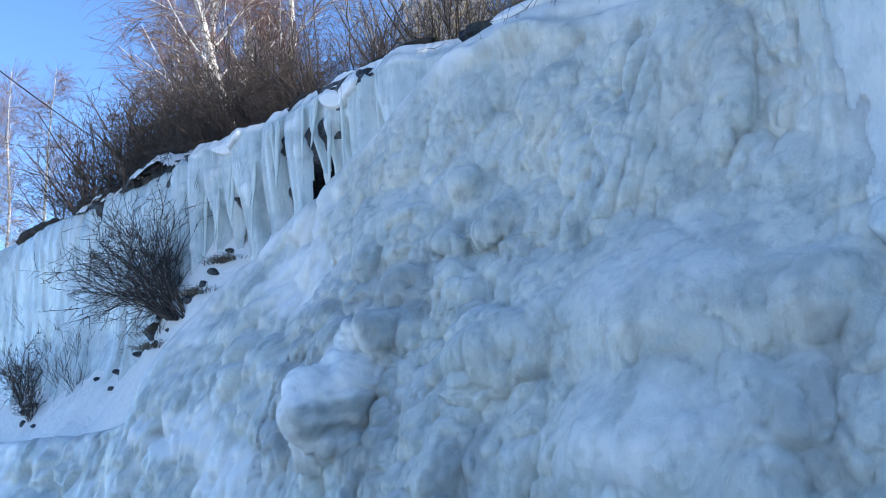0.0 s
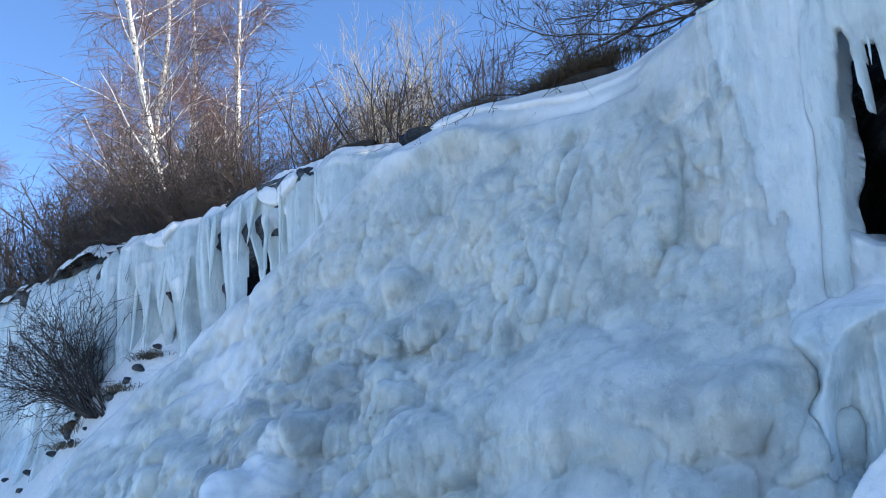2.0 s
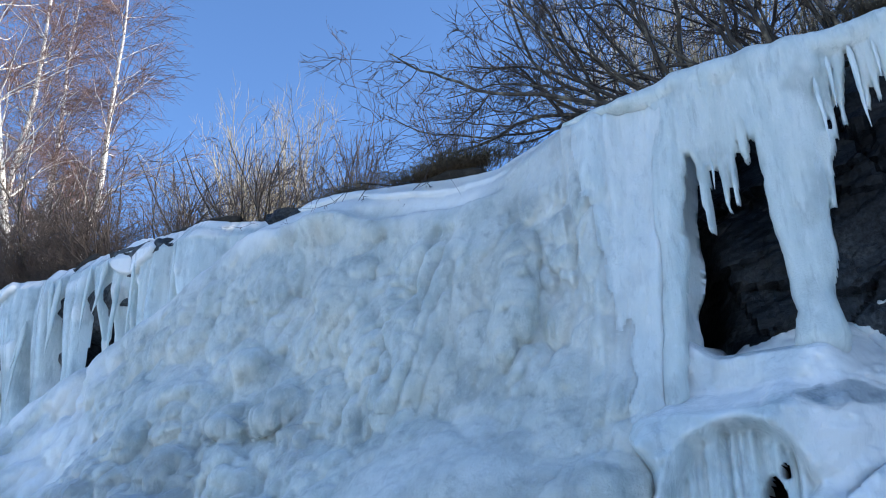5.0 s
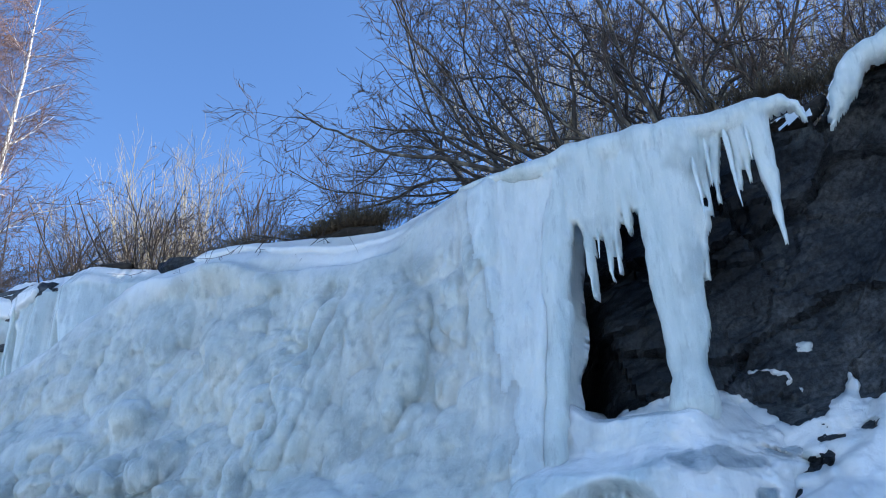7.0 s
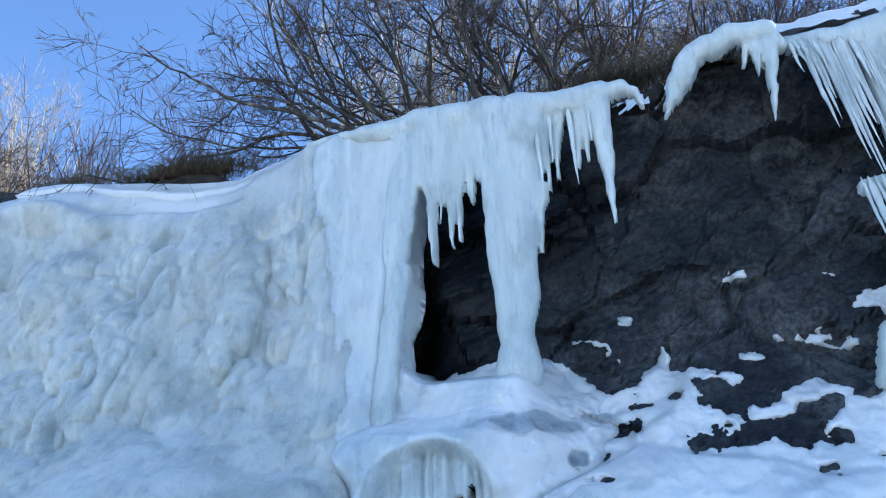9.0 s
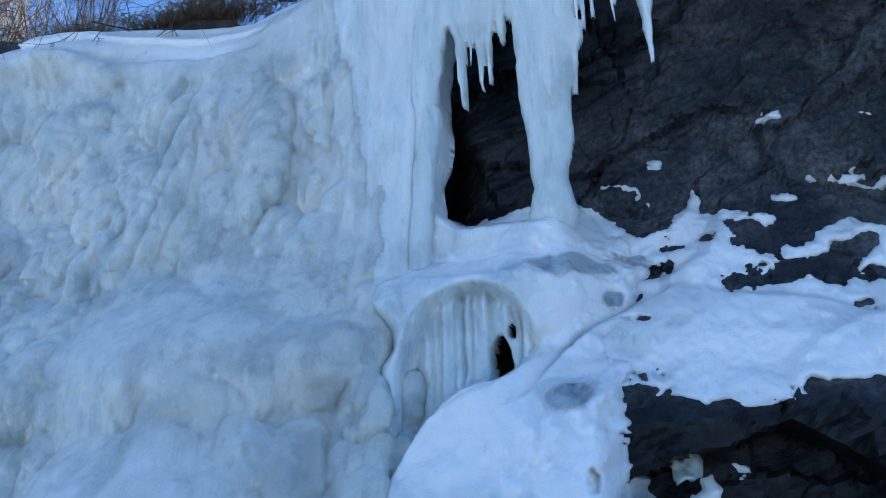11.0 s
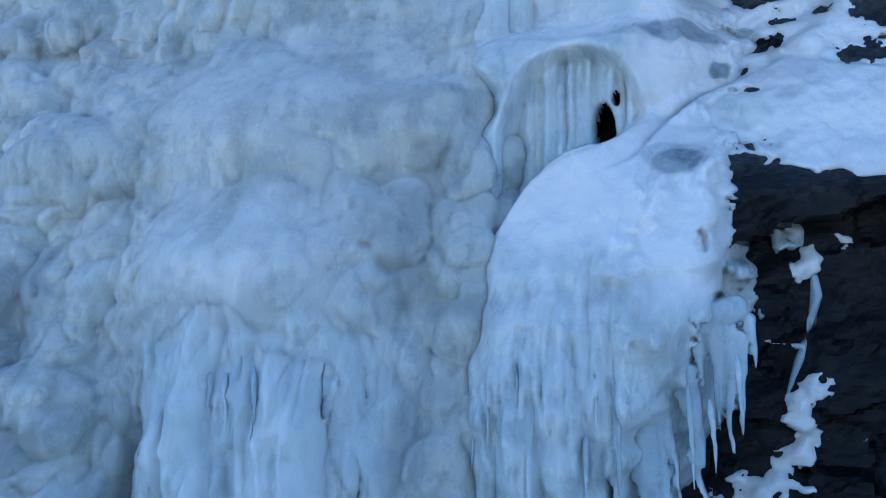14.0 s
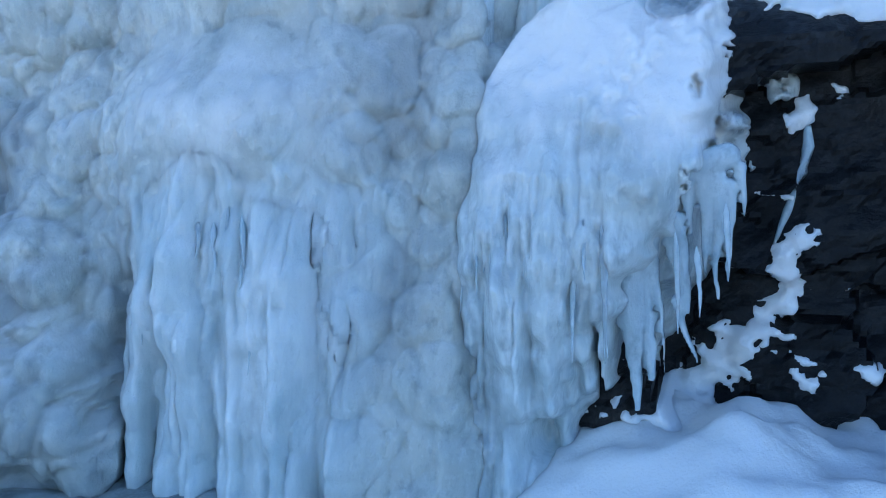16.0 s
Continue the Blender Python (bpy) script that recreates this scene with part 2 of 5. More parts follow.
def sheet(name, X, Y, Z, mat, keep=None, **kw):
    """A grid of points as one mesh; keep: which points are wanted; cells: which faces."""
    ny, nx = X.shape
    idx = np.arange(nx * ny).reshape(ny, nx)
    f = np.stack([idx[:-1, :-1], idx[:-1, 1:], idx[1:, 1:], idx[1:, :-1]], -1).reshape(-1, 4)
    V = np.stack([X, Y, Z], -1).reshape(-1, 3)
    snow, cells, coats = kw.pop("snow", None), kw.pop("cells", None), kw.pop("coats", {})
    snow = None if snow is None else np.broadcast_to(snow, X.shape).ravel()
    if keep is not None:
        f = f[keep.ravel()[f].any(axis=1) & (True if cells is None else cells[:-1, :-1].ravel())]
        used = np.unique(f)
        remap = np.zeros(len(V), int)
        remap[used] = np.arange(len(used))
        V, f = V[used], remap[f]
        snow = None if snow is None else snow[used]
        coats = {k: c.ravel()[used] for k, c in coats.items()}
    made = mesh_object(name, V, f, mat, snow=snow, **kw)
    for k, c in coats.items():
        made.data.attributes.new(k, "FLOAT", "POINT").data.foreach_set("value", c.ravel().astype(np.float32))
    return made


class Tubes:
    """Collects tapered tubes into one mesh."""

    def __init__(self):
        self.v, self.f, self.n = [], [], 0

    def add(self, pts, radii, sides=4):
        pts, radii = np.asarray(pts, float), np.asarray(radii, float)
        m = len(pts)
        d = np.gradient(pts, axis=0)
        d /= np.linalg.norm(d, axis=1)[:, None] + 1e-9
        up = np.where(np.abs(d[:, 2:3]) > 0.9, np.array([[1.0, 0, 0]]), np.array([[0, 0, 1.0]]))
        a = np.cross(d, up)
        a /= np.linalg.norm(a, axis=1)[:, None] + 1e-9
        b = np.cross(d, a)
        ang = np.arange(sides) * 2 * math.pi / sides
        ring = pts[:, None] + radii[:, None, None] * (a[:, None] * np.cos(ang)[None, :, None] + b[:, None] * np.sin(ang)[None, :, None])
        self.v.append(ring.reshape(-1, 3))
        i, j = np.meshgrid(np.arange(m - 1), np.arange(sides), indexing="ij")
        j2 = (j + 1) % sides
        f = np.stack([i * sides + j, i * sides + j2, (i + 1) * sides + j2, (i + 1) * sides + j], -1).reshape(-1, 4)
        self.f.append(f + self.n)
        self.n += m * sides

    def make(self, name, mat, parent=None, **kw):
        if not self.v:
            return None
        return mesh_object(name, np.concatenate(self.v), np.concatenate(self.f), mat, parent, **kw)


def thing(name, m, label, category, group=""):
    ob = new(name)
    ob.matrix_world = m
    return tagged(ob, label, category, group)


# ---- the cliff: x along the wall, y into it, z up ----
FACE_Z = [-0.8, 0.0, 0.5, 1.2, 1.9, 2.5, 3.2, 4.4, 6.0]
FACE_Y = [2.62, 2.82, 2.95, 3.15, 3.40, 3.75, 4.0, 4.3, 4.6]
SHELF_Z = [-1.0, 0.0, 1.0, 1.62, 1.8, 2.3, 2.62, 2.75, 3.4, 4.0, 4.45, 5.2]
SHELF_Y = [3.35, 3.45, 3.58, 3.60, 3.78, 4.25, 4.52, 4.62, 4.72, 4.70, 4.58, 4.7]


def lip(s):
    """Height of the cliff's edge."""
    return np.interp(s, [-16, -12.5, -9, -7, -5.8, -4.5, -3.2, -2.1, -1.6, -0.9, 0.4, 0.8, 1.3, 3], [4.3, 4.35, 4.5, 4.3, 4.4, 4.4, 4.28, 4.12, 4.22, 4.25, 4.3, 4.62, 4.62, 4.7])


def rock_y(s, z):
    shelf = np.interp(z, SHELF_Z, SHELF_Y)
    plain = 4.75 - 0.25 * step(2.5, 4.3, z)
    k = step(-1.25, -0.75, s)
    y = plain * (1 - k) + shelf * k
    # a boulder bulges into the opening behind the column
    y = y - 0.36 * np.exp(-(((s + 0.66) / 0.30) ** 4 + ((z - 2.95) / 0.60) ** 4))
    w = 0.25 * vnoise(s * 1.7, z * 1.7, 5)
    h1, e1 = facets(s * 0.80 + 0.55 * z + w, z * 1.25 - 0.55 * s, 31)
    h2, e2 = facets(s * 2.3 - 0.9 * z + w, z * 2.5 + 0.9 * s, 47)
    h3, e3 = facets(s * 6 - 2 * z, z * 6.5 + 2 * s + w, 59)
    y = y - 0.30 * h1 - 0.09 * h2 - 0.022 * h3 + 0.03 * np.exp(-e1 * 40) + 0.010 * np.exp(-e2 * 35) + 0.022 * fbm(s * 1.6 + z * 3.4, z * 8.5 - s * 4.0, 76, 3)
    return y + 0.018 * fbm(s * 4, z * 4, 71)


def grid(s0, s1, z0, z1, d):
    return np.meshgrid(np.arange(s0, s1 + d / 2, d), np.arange(z0, z1 + d / 2, d))


def with_cap(S, Z, Y, edge, depth, rise, rows=14):
    """Continues a face over its upper edge, back onto the hillside."""
    k = (np.arange(1, rows + 1) / rows)[:, None]
    S2 = np.repeat(S[-1:], rows, 0)
    Y2 = Y[-1:] + depth * k ** 1.2
    Z2 = Z[-1:] + rise * np.sin(k * math.pi / 2)
    return np.vstack([S, S2]), np.vstack([Z, Z2]), np.vstack([Y, Y2])


def wall_part(name, s0, s1, d):
    n = int(round((s1 - s0) / d)) + 1
    s = np.linspace(s0, s1, n)[None, :]
    v = np.linspace(0, 1, int(5.3 / d))[:, None]
    S = np.repeat(s, len(v), 0)
    Z = -0.8 + v * (lip(S) - 0.05 + 0.8)
    Y = rock_y(S, Z)
    S, Z, Y = with_cap(S, Z, Y, None, 1.6, 0.12)
    # below the shelf its shade is put into the colour; elsewhere random damp streaks
    wet_and_shade = step(1.75, 1.55, Z + 0.12 * fbm(S * 2, Z * 2, 73)) * step(-1.2, -0.8, S) + 0.7 * step(0.25, 0.6, fbm(S * 0.9 + 3, Z * 0.35, 74, 3))
    ob = sheet(name, S, Y, Z, ROCK, smooth=False, snow=np.clip(wet_and_shade, 0, 1))
    return tagged(ob, "dark grey slate cliff face with cracks and lichen", "cliff", kind="structure")


wall_part("rock_wall_1", -1.6, 3.2, 0.022)
wall_part("rock_wall_2", -18.0, -1.6, 0.06)
wall_part("rock_wall_3", 3.2, 9.0, 0.08)

# ground in front, one sheet to the horizon
gx = np.concatenate([np.linspace(-400, -20, 30), np.linspace(-18, -3, 80), np.linspace(-2.95, 3, 150), np.linspace(3.1, 12, 40), np.linspace(15, 400, 30)])
gy = np.concatenate([np.linspace(-400, -8, 30), np.linspace(-6, 2, 40), np.linspace(2.05, 5, 80)])
GX, GY = np.meshgrid(gx, gy)
GZ = -0.05 + 0.05 * fbm(GX * 0.8, GY * 0.8, 12) * (np.abs(GX) < 15)
GZ = GZ + 0.0 * GX
bank = step(2.40, 3.10, GY + 0.15 * vnoise(GX * 2.2, GY * 2, 16)) * step(-1.05, -0.25, GX + 0.15 * vnoise(GX * 3, GY * 3, 17))
GZ = GZ + (0.30 + 0.08 * fbm(GX * 2.5, GY * 3.5, 18)) * (1 - 0.25 * step(-0.15, 0.35, GX) * step(2.2, 0.9, GX)) * bank + 0.02 * fbm(GX * 6, GY * 6, 19) * (np.abs(GX) < 3) - 0.3 * step(-3, -12, GY)
# the full snow behind the camera is unseen, added to bounce light onto the ice
bank_and_fill_snow = np.clip(np.maximum(step(-0.8, -2.5, GY) + np.maximum(step(1.6, 2.6, GX + 2.9 + 0.3 * fbm(GX, GY, 13)) * step(2.2, 2.9, GY), 0.65 * step(0.1, 0.7, fbm(GX * 0.35, GY * 0.35, 15))), 0), 0, 1)
tagged(sheet("ground", GX, GY, GZ, STREAM_ICE, snow=bank_and_fill_snow), "frozen stream bed with olive-grey ice and patches of snow", "ground", kind="structure")

# hillside above the cliff
hx = np.concatenate([np.linspace(-400, -24, 24), np.linspace(-22, 14, 160), np.linspace(18, 400, 24)])
hy = np.concatenate([np.linspace(4.95, 14, 70), np.linspace(15, 60, 30), np.linspace(70, 500, 20)])
HX, HY = np.meshgrid(hx, hy)


def hill(x, y):
    # made steeper on the right so that it keeps sun off the icefall's lip
    return lip(x) - 0.06 + (0.16 + 0.34 * step(0.2, 3.0, x)) * (np.minimum(y, 16) - 4.9) + 0.10 * fbm(x * 0.7, y * 0.7, 14) * step(4.9, 6.0, y)


tagged(sheet("hillside", HX, HY, hill(HX, HY), SOIL), "brown dry grass hillside above the cliff", "hillside", kind="structure")

# ---- the main icefall ----
EDGE_Z = [-1.0, 1.30, 1.42, 1.55, 2.1, 2.6, 3.05, 3.5, 4.0, 4.5]
EDGE_S = [-17.0, -17.0, -9.4, -8.1, -7.85, -7.45, -6.6, -5.6, -4.75, -4.0]
DOMES = [  # along, up, half width, half height, out
    (-2.05, 2.02, 0.78, 0.40, 0.24), (-1.95, 1.38, 0.66, 0.38, 0.27), (-4.22, 1.64, 0.27, 0.36, 0.48), (-2.20, 3.30, 0.34, 0.55, 0.15), (-1.78, 3.00, 0.14, 0.46, 0.13),
    (-3.20, 4.10, 0.60, 0.22, 0.08), (-2.80, 0.30, 0.45, 0.35, 0.22), (-3.40, 1.20, 0.55, 0.50, 0.15), (-2.60, 2.85, 0.34, 0.42, 0.12), (-3.05, 3.35, 0.30, 0.34, 0.12),
]
KNOBS = [
    (-1.34, 2.00, 0.17, 0.17, 0.14), (-3.62, 2.58, 0.20, 0.14, 0.17), (-3.52, 2.30, 0.36, 0.15, 0.22), (-3.95, 2.36, 0.22, 0.20, 0.16), (-4.10, 2.08, 0.30, 0.17, 0.24),
    (-3.10, 1.95, 0.42, 0.26, 0.20), (-3.34, 2.66, 0.24, 0.13, 0.13), (-4.15, 2.86, 0.22, 0.18, 0.12), (-3.66, 3.02, 0.18, 0.15, 0.12), (-2.90, 0.85, 0.36, 0.30, 0.22),
    (-1.20, 2.45, 0.30, 0.20, 0.06), (-1.52, 2.55, 0.15, 0.16, 0.10), (-1.50, 3.20, 0.13, 0.22, 0.07),
]


def fluted(s, z, seed, fine=1.0):
    """Height of fused hanging ice: rounded folds with narrow creases that wander and end at different heights."""
    w = s + 0.020 * vnoise(s * 7, z * 2.4, seed) + 0.035 * vnoise(z * 1.6, s * 1.5, seed + 1) + 0.006 * vnoise(s * 22, z * 9, seed + 8)
    a = np.abs(vnoise(w * 5.5, z * 0.9, seed + 2)) ** 0.6
    m = np.abs(vnoise(w * 13 * fine, z * 1.7, seed + 3)) ** 0.6
    f = np.abs(vnoise(w * 29 * fine, z * 3.2, seed + 4)) ** 0.7
    gate = step(-0.5, 0.5, vnoise(w * 9, z * 2.2, seed + 5))
    g = np.abs(vnoise(w * 52 * fine, z * 2.5, seed + 9))
    zone = 0.3 + 0.7 * step(-0.3, 0.5, vnoise(s * 2.6, z * 1.6, seed + 10))
    return 0.055 * a + 0.050 * m * (0.4 + 0.6 * gate) + 0.034 * f * zone + 0.010 * g * (1.3 - gate) * zone + 0.012 * fbm(w * 16, z * 9, seed + 6, 3) + 0.035 * lumps(w * 6, z * 3.2, seed + 7)


def under_dome(s, z):
    """Where the drapery hangs below the lower dome of the icefall."""
    sw = s + 0.07 * vnoise(z * 2.7, s * 0 + 2.4, 40) + 0.03 * vnoise(z * 8, s * 3, 34)
    return step(1.36, 0.90, z + 0.12 * vnoise(s * 3.5, s * 0 + 0.9, 41) + 0.06 * vnoise(s * 12, z * 2, 42)) * step(-2.5, -2.32, sw) * step(-1.40, -1.60, s + 0.08 * vnoise(z * 4, s * 3, 35))


# rods of ice that swell out of a wall of ice and end at different heights
def rods(rng, s0, s1, count, low, thick, fan):
    """Each rod: a swelling near its root, then a long taper."""
    out = []
    for k in range(count):
        a, r = s0 + (s1 - s0) * (k + 0.1 + 0.8 * rng.rand()) / count, thick * (0.30 + 0.9 * rng.rand() ** 2)
        top, l = 1.22 - 0.30 * rng.rand(), (0.2 + low * rng.rand() ** 1.3) * (0.6 + 0.6 * r / thick)
        b, c = a + 0.3 * fan * (a - 0.5 * (s0 + s1)), a + fan * (a - 0.5 * (s0 + s1)) + 0.012 * rng.normal()
        out += [((a, top, 0.2 * r), (b, top - 0.25, r)), ((b, top - 0.25, r), (c, max(top - 0.25 - l, -0.4), 0.005 if top - l > 0.1 else 0.7 * r))]
    return out


def swelling(s, z, ends, seed, blend=0.03):
    """Height of rods that melt into the wall behind them and into one another."""
    ws = s + 0.012 * vnoise(s * 11, z * 5, seed) + 0.006 * vnoise(s * 31, z * 13, seed + 1)
    out = np.zeros(s.shape)
    for (sa, za, ra), (sb, zb, rb) in ends:
        k = np.clip(((ws - sa) * (sb - sa) + (z - za) * (zb - za)) / ((sb - sa) ** 2 + (zb - za) ** 2), 0, 1)
        dist, r = np.hypot(ws - sa - k * (sb - sa), z - za - k * (zb - za)), ra + (rb - ra) * k
        y = 1.1 * np.sqrt(np.maximum(r * r - dist * dist, 0)) - 0.012 - 1.6 * np.maximum(0, dist - r)
        h = np.clip(0.5 + 0.5 * (y - out) / blend, 0, 1)
        out = out * (1 - h) + y * h + blend * h * (1 - h)
    return out


rng = np.random.RandomState(52)
STREAMS = []  # the smooth fall's streams, which end ever lower towards the opening
for k in range(24):
    a = (k + 0.8 * rng.rand()) / 24
    STREAMS.append(((-1.60 + 0.72 * a, 4.10, 0.015 + 0.04 * rng.rand()), (-1.48 + 0.52 * a + 0.02 * rng.normal(), 3.5 - 1.4 * step(0.05, 0.45, a) - 0.4 * rng.rand(), 0.01 + 0.03 * step(0.1, 0.5, a))))
rng = np.random.RandomState(58)
DRIPS = []  # short icicles under the knobs
for a, wide, top, count, low in ((-3.55, 0.34, 2.20, 13, 0.20), (-3.12, 0.30, 1.98, 11, 0.22), (-3.35, 0.26, 1.52, 8, 0.18), (-2.80, 0.24, 0.86, 10, 0.30), (-2.62, 0.16, 1.50, 7, 0.26), (-2.95, 0.2, 2.5, 7, 0.15), (-1.36, 0.10, 1.15, 6, 0.4)):
    for k in range(count):
        u = 2 * (k + 0.2 + 0.6 * rng.rand()) / count - 1
        at, r = top - 0.10 * u * u + 0.02 * rng.normal(), 0.014 + 0.012 * rng.rand()
        DRIPS.append(((a + wide * u, at, 0.6 * r), (a + wide * u, at - 0.05, r)))
        DRIPS.append(((a + wide * u, at - 0.05, r), (a + wide * u + 0.01 * rng.normal(), at - 0.05 - low * (0.35 + 0.9 * rng.rand()), 0.007)))
rng = np.random.RandomState(44)
VEIL = rods(rng, -2.40, -1.45, 48, 0.9, 0.048, 0.06) + [((-2.12, 1.2, 0.02), (-2.09, 0.85, 0.09)), ((-2.09, 0.85, 0.09), (-2.06, -0.4, 0.10)), ((-1.70, 1.15, 0.02), (-1.66, 0.8, 0.09)), ((-1.66, 0.8, 0.09), (-1.64, -0.4, 0.08)), ((-2.16, 0.2, 0.05), (-2.2, -0.4, 0.14)), ((-2.36, 1.15, 0.02), (-2.28, 0.3, 0.04))]
SKIRT = rods(rng, -1.22, -0.54, 38, 0.9, 0.045, 0.14) + [((-0.73, 1.2, 0.02), (-0.72, 0.85, 0.08)), ((-0.72, 0.85, 0.08), (-0.70, -0.3, 0.05)), ((-1.10, 1.15, 0.02), (-1.08, 0.8, 0.09)), ((-1.08, 0.8, 0.09), (-1.06, -0.3, 0.07)), ((-0.90, 1.1, 0.02), (-0.89, 0.8, 0.05)), ((-0.89, 0.8, 0.05), (-0.87, -0.3, 0.04))]
TEETH = []
for k in range(22):
    a, l = -0.98 + 0.38 * (k + rng.rand()) / 22, 0.12 + 0.40 * rng.rand()
    top = 2.19 - 2.2 * (a + 0.74) ** 2
    TEETH.append(((a, top, 0.010 + 0.016 * rng.rand()), (a - 0.02 + 0.05 * (a + 0.8), top - l, 0.006)))


def icefall_y(s, z):
    """The face without its lumps."""
    y = np.interp(z, FACE_Z, FACE_Y)
    edge = np.interp(z, EDGE_Z, EDGE_S)
    y = y + 2.2 * np.maximum(0, edge - s) + 0.35 * step(0.9, 0.0, s - edge) ** 2
    y = y - 0.08 * fbm(s * 0.9, z * 0.7, 3, 2)
    for s0, z0, rs, rz, a in DOMES + KNOBS:
        a = a if rs > 0.45 else 0.8 * a
        d = np.where(z < z0, 0.85, 1.15) * (z - z0) / rz
        y = y - 1.15 * a * np.exp(-1.7 * (((s - s0) / rs) ** 2 + d ** 2) ** 1.08)
    # under the snowy rim a band set back, and a lower shelf
    d = lip(s) - z + 0.05 * vnoise(s * 2.1, s * 0 + 0.3, 11) + 0.02 * vnoise(s * 7, z * 7, 10)
    on_rim = step(-4.3, -3.8, s) * step(-1.8, -2.2, s)
    y = y + on_rim * (0.06 * step(0.07, 0.12, d) * step(0.34, 0.22, d) - 0.06 * step(0.26, 0.32, d) * step(0.55, 0.36, d))
    # groove beside the ledge, and the dark hollow behind the snowy knob
    y = y + 0.03 * np.exp(-((s + 1.30 - 0.05 * z) / 0.14) ** 2) * step(2.3, 1.6, z) * step(1.0, 1.3, z)
    y = y + 0.30 * np.exp(-((s + 3.90 + 0.12 * (z - 1.5) + 0.04 * vnoise(z * 6, s * 0 + 1.7, 44)) / 0.05) ** 2) * step(1.90, 1.75, z) * step(1.3, 1.5, z)
    # the wall behind the drapery under the lower dome, with a dark cleft beside it
    low = under_dome(s, z)
    y = y * (1 - low) + low * (drapery_y(s, z) - 1.0 * fluted(s - 0.07 * (1.0 - z) * (s + 1.9), z, 36) + 0.10 * step(0.1, 0.5, vnoise(s * 4.5, z * 0.8, 39)) * step(0.9, 0.6, z))
    sw = s + 0.05 * vnoise(z * 2.7, s * 0 + 2.4, 40)
    y = y + 0.40 * np.exp(-((sw + 2.44 + 0.02 * z) / 0.05) ** 2) * step(0.85, 0.45, z)
    # the smooth fall comes down over the lumps
    c = curtain_y(s, z) + 0.05 * step(-1.35, -1.15, s)
    k = np.clip(0.5 + (y - c) / 0.20, 0, 1)
    return y * (1 - k) + c * k - 0.10 * k * (1 - k)


def drapery_y(s, z):
    return 2.86 + 0.13 * z + 0.13 * ((s + 1.95) / 0.5) ** 2


def curtain_y(s, z):
    y = np.interp(z, [1.2, 1.9, 2.3, 2.7, 3.3, 3.8, 4.1, 4.25, 4.5], [3.30, 3.44, 3.62, 3.76, 3.88, 3.96, 4.04, 4.16, 4.5])
    left = np.interp(z, [1.2, 2.0, 2.3, 3.0, 3.6, 4.1, 4.5], [-1.02, -1.10, -1.26, -1.34, -1.42, -1.55, -1.66])
    y = y + 0.06 * step(0.40, -0.10, s - left) + 0.35 * np.maximum(0, left - s)
    return y - 0.012 * fbm(s * 12, z * 3, 63, 3) - 0.03 * fbm(s * 2, z * 1.4, 64, 2)


def lumpiness(s, z):
    """How strongly the ice is lumped, from 0 to 1."""
    edge = np.interp(z, EDGE_Z, EDGE_S)
    a = (0.15 + 0.85 * step(0.25, 1.1, s - edge)) * (0.06 + 0.94 * step(0.30, 0.75, lip(s) - z))
    calm = np.exp(-1.3 * (((s + 2.05) / 0.75) ** 2 + ((z - 2.02) / 0.36) ** 2)) + np.exp(-1.3 * (((s + 1.95) / 0.66) ** 2 + ((z - 1.36) / 0.36) ** 2))
    a = a * (1 - 0.75 * np.minimum(1, calm))
    a = a * (1 - 0.92 * step(0.10, -0.08, curtain_y(s, z) - icefall_y(s, z)) * step(1.9, 2.2, z) * step(-1.5, -1.25, s))
    return a * (0.62 + 0.38 * step(-0.5, 0.3, vnoise(s * 0.9 + 4, z * 0.9, 21))) * (1 - 0.8 * under_dome(s, z)) * (1 - 0.4 * step(1.2, 0.9, z) * step(-2.5, -2.2, s))


